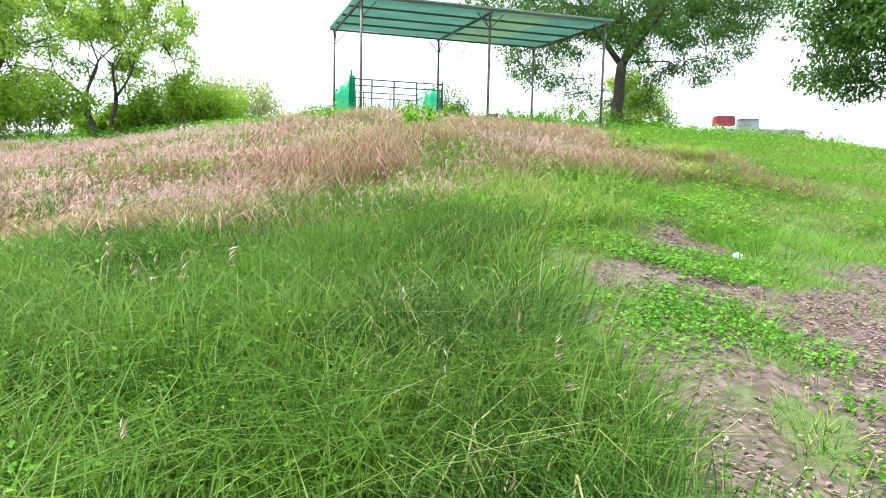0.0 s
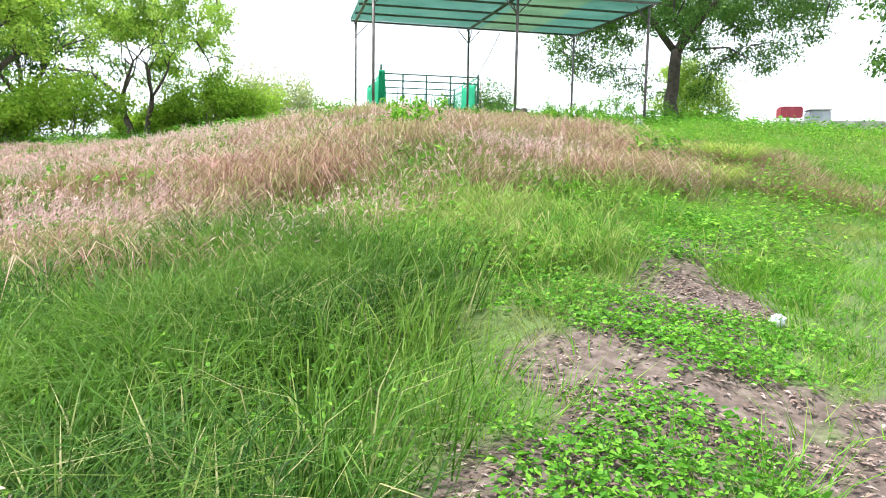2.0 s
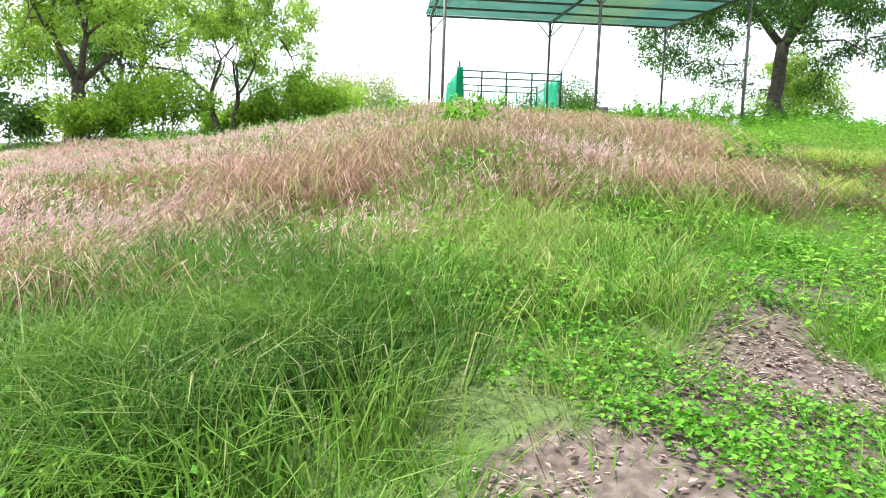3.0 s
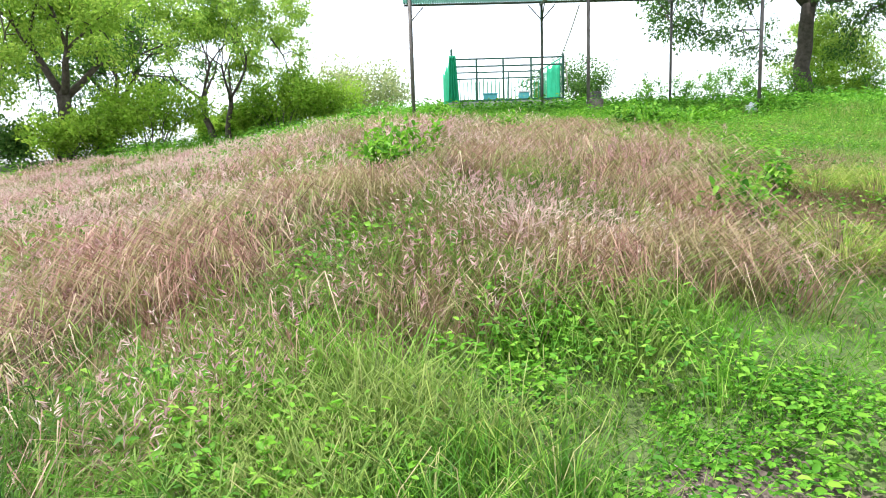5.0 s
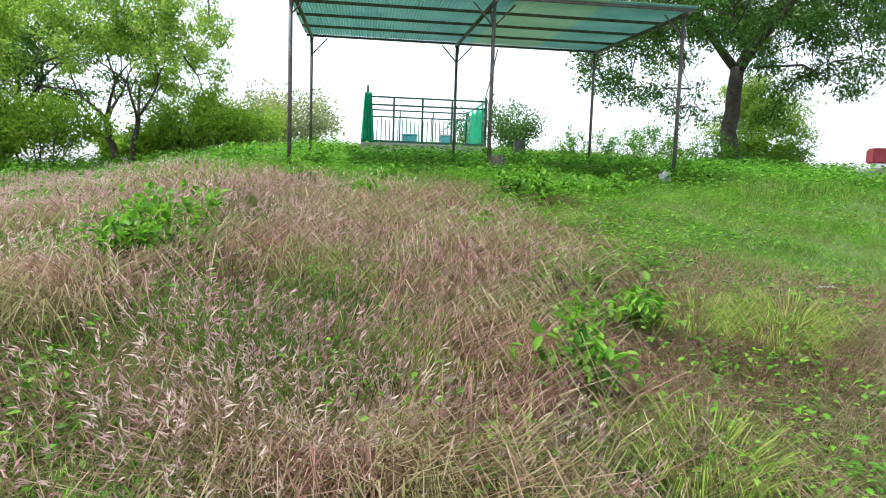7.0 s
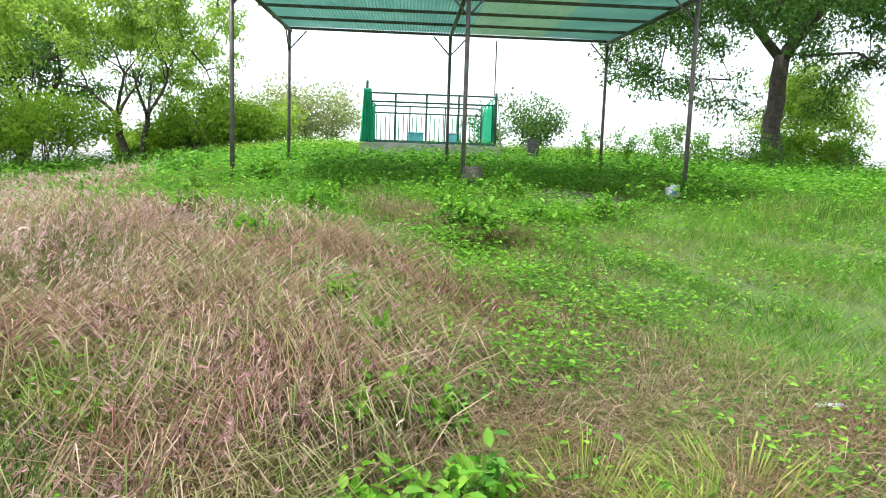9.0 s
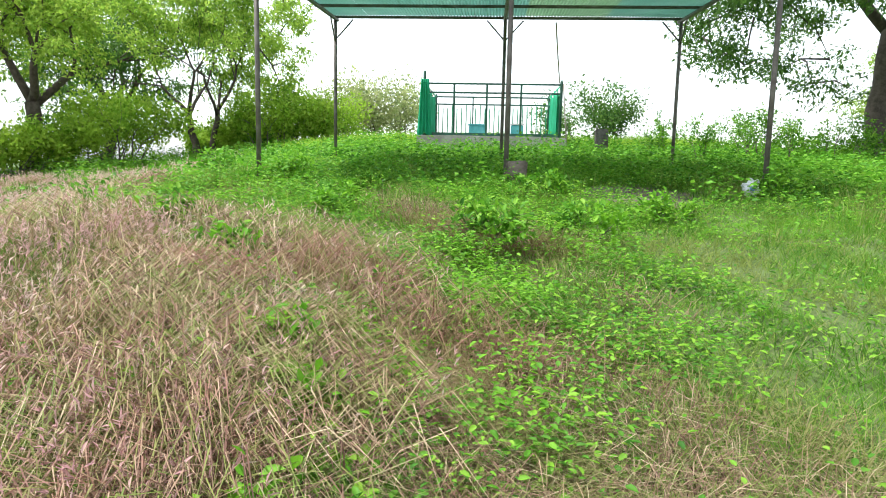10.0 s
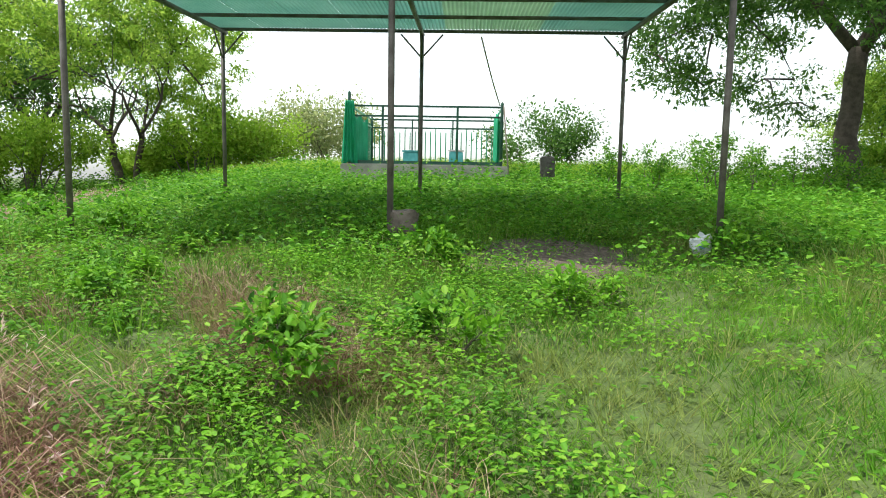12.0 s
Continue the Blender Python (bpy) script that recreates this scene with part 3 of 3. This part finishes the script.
def drape(px, py, w, h, seed, label, facing_x):
    rnd = random.Random(seed)
    t = thing("cloth", px, py, PZ + 0.02, label, "cloth", "green cloths on the railing")
    bm = bmesh.new()
    nu, nv = 22, 14
    ph = rnd.uniform(0, 6)
    grid = []
    for j in range(nv):
        v = j / (nv - 1)
        row = []
        for i_ in range(nu):
            u = i_ / (nu - 1) - 0.5
            flare = 0.55 + 0.5 * (1 - v)
            wave = 0.045 * math.sin(u * 26 + ph + v) * (1.1 - 0.5 * v)
            a, b = u * w * flare, wave
            z = h * v + 0.04 * math.sin(u * 9 + ph) * (v < 0.1)
            row.append(bm.verts.new((b, a, z) if facing_x else (a, b, z)))
        grid.append(row)
    for ra, rb in zip(grid, grid[1:]):
        for i_ in range(nu - 1):
            bm.faces.new((ra[i_], ra[i_ + 1], rb[i_ + 1], rb[i_])).smooth = True
    ob = part("fabric", bm, M_CLOTH, t)
    ob.modifiers.new("thickness", "SOLIDIFY").thickness = 0.006


drape(x0 + 0.02, y0 - 0.1, 0.46, 1.75, 3, "bright green cloth gathered round a corner post", False)


def side_cloth(px, ya, yb, h, seed, label):
    """A pleated cloth tied along the top of a side, sagging between its ties."""
    rnd = random.Random(seed)
    t = thing("cloth", px, ya, PZ + 0.03, label, "cloth", "green cloths on the railing")
    bm = bmesh.new()
    nu, nv = 60, 9
    ph = rnd.uniform(0, 6)
    grid = []
    for j in range(nv):
        v = j / (nv - 1)
        row = []
        for i_ in range(nu):
            q = i_ / (nu - 1)
            fold = 0.035 * math.sin(q * 60 + ph + 1.5 * math.sin(q * 11)) * (1.0 - 0.4 * v)
            top = h * (1 - 0.13 * abs(math.sin(q * math.pi * 2.0 + 0.3)))
            row.append(bm.verts.new((fold, q * (yb - ya), top * v + 0.03 * (1 + math.sin(q * 17 + ph)) * (1 - v))))
        grid.append(row)
    for ra, rb in zip(grid, grid[1:]):
        for i_ in range(nu - 1):
            bm.faces.new((ra[i_], ra[i_ + 1], rb[i_ + 1], rb[i_])).smooth = True
    ob = part("fabric", bm, M_CLOTH, t)
    ob.modifiers.new("thickness", "SOLIDIFY").thickness = 0.006


side_cloth(x1 - 0.1, y0 + 0.1, y0 + 2.6, 1.56, 5, "bright green pleated cloth hung along the inside of the railing")
side_cloth(x0 - 0.1, y0 + 0.1, y1 - 0.1, 1.6, 9, "bright green pleated cloth hung along the outside of the railing")
side_cloth(x0 + 0.1, y0 + 0.1, y0 + 2.9, 1.5, 12, "bright green pleated cloth hung along the inside of the railing")

for px, py, w, h, lab in ((-0.75, 7.3, 0.55, 0.42, "teal painted low grave marker on the plinth"), (0.62, 7.1, 0.42, 0.45, "teal painted square grave marker on the plinth")):
    t = thing("grave_marker", px, py, PZ, lab, "grave marker", "markers on the plinth")
    part("body", box(0, 0, h / 2, w, 0.3, h, bevel=0.03), M_TEAL, t)
    part("cap", box(0, 0, h + 0.02, w + 0.06, 0.36, 0.05, bevel=0.01), M_WHITE if px > 0 else M_TEAL, t)

rope = thing("guy_rope", 1.18, 0.1, 6.8, "thin rope tied from shelter roof to the railing", "rope")
pts = [(0.67 * u, 5.45 * u, -0.75 * u - 0.06 * math.sin(math.pi * u)) for u in np.linspace(0, 1, 9)]
part("cord", tube(pts, [0.018] * 9, 6), M_ROPE, rope)
pole = thing("leaning_pole", 2.16, 5.4, float(gz(2.16, 5.4)), "pale bare pole leaning on the railing corner", "pole")
part("stick", tube([(0, 0, 0), (-0.08, 0.02, 0.9), (-0.2, 0.1, 2.25)], [0.024, 0.022, 0.018], 7), M_ROPE, pole)

st = thing("stone_block", 3.25, 5.7, float(gz(3.25, 5.7)), "small dark stone block on the crest", "stone")
bm = box(0, 0, 0.42, 0.4, 0.3, 0.9, bevel=0.03)
bmesh.ops.subdivide_edges(bm, edges=bm.edges, cuts=2, use_grid_fill=True)
for v in bm.verts:
    v.co += Vector(noise.noise_vector(v.co * 5)) * 0.03
part("block", bm, M_STONE, st)

# ---- concrete slab and painted tank at the field edge ----
tz = float(gz(11.0, -2.9)) - 0.05
slab = thing("concrete_slab", 12.1, -3.3, tz, "low pale concrete slab at the edge of the field", "slab", rz=-22)
part("slab", box(0, 0, 0.15, 3.4, 1.5, 0.7, bevel=0.04), M_CONC, slab)
tk = thing("red_tank", 11.0, -2.9, tz + 0.5, "red painted block with white base band", "tank", rz=-22)
part("body", box(0, 0, 0.33, 0.72, 0.6, 0.4, bevel=0.04), M_RED, tk)
part("base_band", box(0, 0, 0.066, 0.75, 0.63, 0.13, bevel=0.015), M_WHITE, tk, "white painted band")
tk2 = thing("grey_tank", 11.9, -3.2, tz + 0.5, "blue-grey painted concrete block on the slab", "tank", rz=-22)
part("body", box(0, 0, 0.2, 0.7, 0.6, 0.4, bevel=0.04), M_GREY, tk2)
part("lid", box(0, 0, 0.42, 0.74, 0.64, 0.04, bevel=0.01), M_CONC, tk2)


# ---- litter ----
def bag(name, x, y, z, s, seed, label, band):
    t = thing(name, x, y, z, label, "plastic bag")
    bm = bmesh.new()
    bmesh.ops.create_icosphere(bm, subdivisions=3, radius=1)
    for v in bm.verts:
        nz = noise.noise_vector(v.co * 2.2 + Vector((seed, 0, 0)))
        v.co = Vector((v.co.x * s[0], v.co.y * s[1], v.co.z * s[2])) * (1 + 0.45 * nz.x) + nz * 0.1 * s[0]
    zmin = min(v.co.z for v in bm.verts)
    for v in bm.verts:
        v.co.z -= zmin
    part("sheet", bm, M_PLASTIC, t)
    if band:
        part("printed_patch", box(-0.02, -s[1] * 0.95, s[2] * 1.15, s[0] * 0.5, 0.05, s[2] * 0.5, bevel=0.01), M_BLUE, t, "faded blue print")


bag("plastic_bag", 3.72, -5.62, float(gz(3.72, -5.62)) + 0.0, (0.13, 0.09, 0.13), 3.0, "crumpled white plastic bag in the weeds by a post", True)
bag("plastic_scrap", -3.17, -20.09, float(gz(-3.17, -20.09)) - 0.01, (0.05, 0.035, 0.045), 8.0, "small crumpled white plastic scrap on the path", False)
sc = thing("paper_scrap", 1.66, -13.4, float(gz(1.66, -13.4)) + 0.06, "flat white paper strip lying in the grass", "litter", rz=-10)
bm = bmesh.new()
for a, b in zip(np.linspace(-0.09, 0.09, 7), (0, 0.012, 0.02, 0.012, 0.016, 0.02, 0.008)):
    bm.verts.new((a, -0.03, b + 0.02)), bm.verts.new((a, 0.03, b + 0.024))
bm.verts.ensure_lookup_table()
for k in range(6):
    bm.faces.new([bm.verts[j] for j in (2 * k, 2 * k + 2, 2 * k + 3, 2 * k + 1)])
ob = part("strip", bm, M_PLASTIC, sc)
ob.modifiers.new("thickness", "SOLIDIFY").thickness = 0.004

# ---- grass and weeds ----
LINE = [((-7.6, -25.1), 0), ((-4.0, -20.5), 0), ((-1.2, -17.4), 0), ((0.9, -13.3), 0), ((0.6, -5.0), 0)]


def scatter(n, zone, x=(-19, 13), y=(-26.5, 14), reach=9.0, floor=0.1):
    """n plan points, thick where the zone and the nearness to the walk are high."""
    out = []
    tot = 0
    while tot < n:
        px, py = rng.uniform(*x, 200000), rng.uniform(*y, 200000)
        dist = -seg_mask(px, py, LINE, 1.0)
        w = np.clip(1 - dist / reach, floor, 1)
        keep = rng.random(200000) < zone(px, py) * w
        out.append(np.stack([px[keep], py[keep], w[keep]], 1))
        tot += int(keep.sum())
    return np.concatenate(out)[:n]


def tufts(c, per, radius):
    k = np.repeat(np.arange(len(c)), per)
    a = rng.uniform(0, 2 * np.pi, len(k))
    r = radius * np.sqrt(rng.random(len(k)))
    return c[k, 0] + r * np.cos(a), c[k, 1] + r * np.sin(a), c[k, 2], a, k


def blades(name, label, x, y, w, a, h, width, lean, mat, shape=2):
    """Tapering blades from the ground; lean is the reach of the tip in heights, shape the number of sections."""
    n = len(x)
    b = np.stack([x, y, gz(x, y) - 0.01], 1)
    dirn = np.stack([np.cos(a), np.sin(a), np.zeros(n)], 1)
    fa = a + rng.uniform(-1.5, 1.5, n)
    s = np.stack([-np.sin(fa), np.cos(fa), np.zeros(n)], 1) * (width / np.sqrt(np.maximum(w, 0.12)))[:, None] * 0.5
    L, H = (lean * h)[:, None], h[:, None]
    up = np.array([0, 0, 1.0])
    mid = b + dirn * L * 0.3 + up * H * 0.62
    tip = b + dirn * L + up * H * (1 - 0.25 * np.minimum(lean, 1.6)[:, None])
    if shape == 1:
        v, idx, sz = [b - s, b + s, tip], [0, 1, 2], [3]
    elif shape == 2:
        v, idx, sz = [b - s, b + s, mid + s * 0.8, mid - s * 0.8, tip], [0, 1, 2, 3, 3, 2, 4], [4, 3]
    else:
        high = b + dirn * L * 0.62 + up * H * 0.86
        tip = b + dirn * L + up * H * np.clip(1 - 0.45 * lean, 0.08, 1)[:, None]
        v, idx, sz = [b - s, b + s, mid + s * 0.9, mid - s * 0.9, high + s * 0.7, high - s * 0.7, tip], [0, 1, 2, 3, 3, 2, 4, 5, 5, 4, 6], [4, 4, 3]
    i0 = (np.arange(n) * len(v))[:, None]
    loops = (i0 + np.array(idx)[None, :]).ravel()
    me = poly_mesh(name, np.stack(v, 1).reshape(-1, 3), np.tile(np.array(sz), n), loops)
    tagged(link_mesh(name, me, mat), label, "grass", kind="stuff")
    return tip, dirn


def combed(x, y, k, spread=0.7):
    """A heading for each blade: one for each tuft, swinging slowly over the field."""
    own = rng.uniform(-1.1, 1.1, k.max() + 1)
    return 1.6 * wob(x, y, 0.8, 2.2) - 0.6 + own[k] + rng.normal(0, spread, len(k))


def open_soil(x, y):
    return dirt(x, y) < 0.55


def z_tall(x, y):
    left = np.clip(0.5 + (np.interp(y, [-26, -22, -20, -18, -16], [-6.6, -6.0, -5.2, -5.2, -5.5]) - x) / 0.5, 0, 1)
    return left * np.clip(0.3 + (-17.6 - y) / 1.0 + 0.5 * wob(x, y, 0.9), 0.0, 1) * np.clip(0.6 + 0.7 * wob(x, y, 2.3, 4.0), 0.1, 1) * open_soil(x, y)


def z_turf(x, y):
    return (1 - pink(x, y)) * (1 - 0.9 * z_tall(x, y)) * np.where(open_soil(x, y), 1.0, 0.04)


def z_pink(x, y):
    return pink(x, y) * open_soil(x, y)


def u(lo, hi, n):
    return rng.uniform(lo, hi, n)


c = scatter(6800, z_tall)
x, y, w, a, k = tufts(c, 16, 0.13)
n = len(x)
blades("tall_green_grass", "tall lush green grass leaning in tufts", x, y, w, a, u(0.22, 0.62, n), u(0.005, 0.01, n), u(0.3, 1.3, n), M_GREEN)

c = scatter(26000, z_turf)
x, y, w, a, k = tufts(c, 14, 0.2)
n = len(x)
blades("short_green_turf", "short bright green turf on the slope", x, y, w, a, u(0.05, 0.15, n) * (1.35 + 0.6 * wob(x, y, 1.7, 1.0)), u(0.006, 0.01, n), u(0.3, 1.4, n), M_TURF, shape=1)

c = scatter(450, lambda x, y: weedy(x, y) * (y < -14.5) * np.clip(0.5 + wob(x, y, 2.1, 6.5), 0.05, 1))
x, y, w, a, k = tufts(c, 13, 0.1)
n = len(x)
blades("grass_in_weeds", "thin green grass tufts growing through the weeds", x, y, w, a, u(0.18, 0.46, n), u(0.004, 0.008, n), u(0.3, 1.4, n), M_TURF, shape=3)

c = scatter(3600, lambda x, y: np.clip((y + 9) / 3, 0, 1) * np.clip(0.5 + wob(x, y, 1.1, 3.0), 0, 1) * open_soil(x, y), x=(-10, 13), y=(-9, 9), reach=22, floor=0.3)
x, y, w, a, k = tufts(c, 14, 0.2)
n = len(x)
blades("shelter_grass", "knee-high green grass round the shelter", x, y, w, a, u(0.15, 0.42, n), u(0.006, 0.011, n), u(0.3, 1.2, n), M_TURF)

c = scatter(11000, z_pink, reach=12)
x, y, w, a, k = tufts(c, 11, 0.16)
n = len(x)
tall = np.clip(0.75 + 0.45 * wob(x, y, 1.4, 1.5), 0.35, 1.2)
blades("dry_brown_grass", "dry red-brown grass in matted tufts", x, y, w, combed(x, y, k), u(0.14, 0.48, n) * tall, u(0.004, 0.008, n), u(0.4, 1.9, n), M_DRY)

c = scatter(2600, lambda x, y: z_pink(x, y) * np.clip(0.3 + wob(x, y, 1.2, 3.7), 0.03, 1), reach=8, floor=0.02)
x, y, w, a, k = tufts(c, 12, 0.1)
n = len(x)
blades("arching_straw", "long pale straw arching over in clumps", x, y, w, combed(x, y, k, 0.9), u(0.25, 0.55, n), u(0.005, 0.009, n), u(0.7, 1.9, n), M_DRY, shape=3)

c = scatter(3000, lambda x, y: np.clip(1 - np.hypot((x + 0.2) / 1.9, (y + 14.2) / 3.0) + 0.5 * wob(x, y, 1.6), 0, 1))
x, y, w, a, k = tufts(c, 12, 0.2)
n = len(x)
blades("flattened_straw", "flattened pale straw lying over the turf", x, y, w, a, u(0.1, 0.3, n), u(0.004, 0.007, n), u(0.9, 2.4, n), M_DRY)

c = scatter(4000, lambda x, y: np.maximum(z_pink(x, y) * np.clip(0.5 + wob(x, y, 1.5, 6.0), 0.1, 1), 0.15 * z_tall(x, y)), reach=12)
x, y, w, a, k = tufts(c, 11, 0.1)
n = len(x)
blades("green_grass_in_dry", "green grass tufts among the dry grass", x, y, w, a, u(0.2, 0.5, n), u(0.004, 0.008, n), u(0.3, 1.2, n), M_GREEN)

c = scatter(3000, lambda x, y: np.clip(0.6 + 0.5 * wob(x, y, 1.0, 2.0), 0, 1), x=(-9, 9), y=(10.2, 17), reach=80, floor=0.5)
x, y, w, a, k = tufts(c, 10, 0.2)
n = len(x)
blades("crest_grass", "tall sunlit yellow-green grass behind the grave", x, y, w, a, u(0.4, 1.0, n), u(0.01, 0.02, n), u(0.2, 0.9, n), M_BUSH)

c = scatter(2400, lambda x, y: (x < 0.9) * np.clip(0.1 + 1.4 * wob(x, y, 1.9, 3.5), 0, 1) * np.clip(1.4 - np.hypot((x + 1.2) / 3.4, (y + 10.0) / 3.2), 0, 1))
x, y, w, a, k = tufts(c, 12, 0.18)
n = len(x)
blades("matted_dry_patches", "matted reddish-brown grass between the weeds", x, y, w, a, u(0.08, 0.32, n), u(0.004, 0.008, n), u(0.5, 2.2, n), M_DRY)

for tx, ty in ((-0.15, -14.5), (0.25, -14.75), (0.6, -14.4), (-0.9, -16.0), (-1.9, -14.9), (-2.6, -13.4)):
    n = 420
    r, q = 0.26 * np.sqrt(rng.random(n)), rng.uniform(0, 2 * np.pi, n)
    blades("grass_tuft", "yellow-green grass tuft spreading over matted straw", tx + r * np.cos(q), ty + r * np.sin(q), np.ones(n), q, u(0.16, 0.36, n), u(0.004, 0.008, n), u(0.4, 1.5, n), M_TUFT, shape=3)

# seeding stalks: a thin culm with a loose pink head
c = scatter(8000, lambda x, y: np.maximum(z_pink(x, y), 0.04 * z_tall(x, y)) * np.clip(0.55 + 0.9 * wob(x, y, 1.3, 5.0), 0.06, 1), reach=14, floor=0.25)
x, y, w, a, k = tufts(c, 4, 0.1)
n = len(x)
tip, dirn = blades("seeding_stalks", "thin upright stalks of seeding grass", x, y, w, combed(x, y, k, 0.8), u(0.25, 0.6, n) * np.clip(0.85 + 0.4 * wob(x, y, 1.4, 1.5), 0.5, 1.2), u(0.002, 0.003, n), u(0.15, 0.9, n), M_DRY)
per = 5
p = np.repeat(tip, per, 0) - np.array([0, 0, 1]) * (rng.random((n * per, 1)) * 0.13)
d = np.repeat(dirn, per, 0) * 0.6 + rand_dirs(n * per) * 0.55 + np.array([0, 0, 0.7])
d /= np.linalg.norm(d, axis=1)[:, None]
me = leaf_mesh("pink_seed_heads", p, d, u(0.028, 0.066, n * per) / np.sqrt(np.maximum(np.repeat(w, per), 0.25)), 0.13, 0.2)
tagged(link_mesh("pink_seed_heads", me, M_PINK), "hazy pink seed heads over the dry grass", "grass", kind="stuff")


def weeds(name, label, count, zone, leaves, height, size, mat, oval=False, **kw):
    c = scatter(count, zone, **kw)
    k = np.repeat(np.arange(len(c)), leaves)
    n = len(k)
    a = rng.uniform(0, 2 * np.pi, n)
    hp = rng.uniform(0.3, 1.4, len(c)) * height
    t = rng.random(n)
    r = (0.03 + 0.1 * rng.random(n)) * (0.5 + height / 0.4)
    x, y = c[k, 0] + r * np.cos(a), c[k, 1] + r * np.sin(a)
    p = np.stack([x, y, gz(x, y) + 0.02 + hp[k] * t], 1)
    d = np.stack([np.cos(a), np.sin(a), rng.uniform(-0.35, 0.5, n)], 1)
    d /= np.linalg.norm(d, axis=1)[:, None]
    me = (oval_leaf_mesh if oval else leaf_mesh)(name, p, d, rng.uniform(0.5, 1.3, n) * size / c[k, 2] ** 0.35, 0.58)
    tagged(link_mesh(name, me, mat), label, "weeds", kind="stuff")


weeds("low_weeds", "low broad-leaved bright green weeds", 12500, lambda x, y: np.maximum(weedy(x, y), 0.2 + 0.5 * np.clip(wob(x, y, 1.5, 9.0), 0, 1)) * (1 - 0.75 * pink(x, y)) * (y > -19.3) * np.clip(0.5 + 1.1 * wob(x, y, 2.7, 2.5), 0.08, 1) * (1 - 0.75 * np.clip((x - 0.9) / 1.2, 0, 1) * (y < -5)) * (1 - 0.85 * np.clip(1.5 * wob(x, y, 1.9, 3.5), 0, 1) * (x < 0.9) * (y < -7.5)), 15, 0.27, 0.047, M_WEED, oval=True)
weeds("shelter_weeds", "knee-high dark green weeds round the shelter", 4600, lambda x, y: ~((abs(x + 0.25) < 2.45) & (y > 5.35)) * np.clip((y + 7.0) / 2.0 + 0.5 * wob(x, y, 1.2, 2.0), 0, 1) * (x > -9) * (dirt(x, y) < 0.5), 14, 0.42, 0.085, M_WEED_DARK, x=(-10, 13), y=(-8, 9), reach=22, floor=0.3)
weeds("crest_weeds", "taller light green weeds along the crest", 4200, lambda x, y: (1 - 0.9 * pink(x, y)) * np.clip(0.45 + wob(x, y, 0.7, 1.0), 0.1, 1) * ~((abs(x + 0.25) < 2.7) & (y > 5.0) & (y < 10.2)), 13, 0.6, 0.12, M_WEED, x=(-22, 22), y=(3, 20), reach=60, floor=0.5)
weeds("meadow_weeds", "broad-leaved weeds growing through the tall grass", 3200, lambda x, y: z_tall(x, y) * np.clip(0.2 + wob(x, y, 1.4, 7.0), 0, 1), 14, 0.26, 0.036, M_WEED)
weeds("path_weeds", "small green weeds creeping over the path", 1300, lambda x, y: np.clip(0.1 + wob(x, y, 2.9, 8.0), 0, 1) * np.clip(seg_mask(x, y, TRACK, 0.5) + 1.6, 0, 1), 12, 0.07, 0.036, M_WEED_DARK, x=(-8, 0), y=(-25, -16))
weeds("dry_patch_weeds", "scattered small green weeds in dry grass", 2200, lambda x, y: z_pink(x, y) * np.clip(wob(x, y, 1.7, 3.0), 0, 1), 14, 0.26, 0.05, M_WEED)

# fallen leaves on the bare soil
c = scatter(5200, lambda x, y: np.clip((dirt(x, y) - 0.4) * 2 * (0.55 + 0.6 * wob(x, y, 2.6, 4.0)), 0, 1) * (y < -16), x=(-8, 0), y=(-25, -16))
a = rng.uniform(0, 2 * np.pi, len(c))
p = np.stack([c[:, 0], c[:, 1], gz(c[:, 0], c[:, 1]) + 0.015], 1)
d = np.stack([np.cos(a), np.sin(a), rng.uniform(0, 0.3, len(c))], 1)
me = leaf_mesh("leaf_litter", p, d, rng.uniform(0.02, 0.055, len(c)), 0.45, 0.9)
tagged(link_mesh("leaf_litter", me, M_LITTER), "dry grey-brown fallen leaves on the bare path", "leaf litter", kind="stuff")
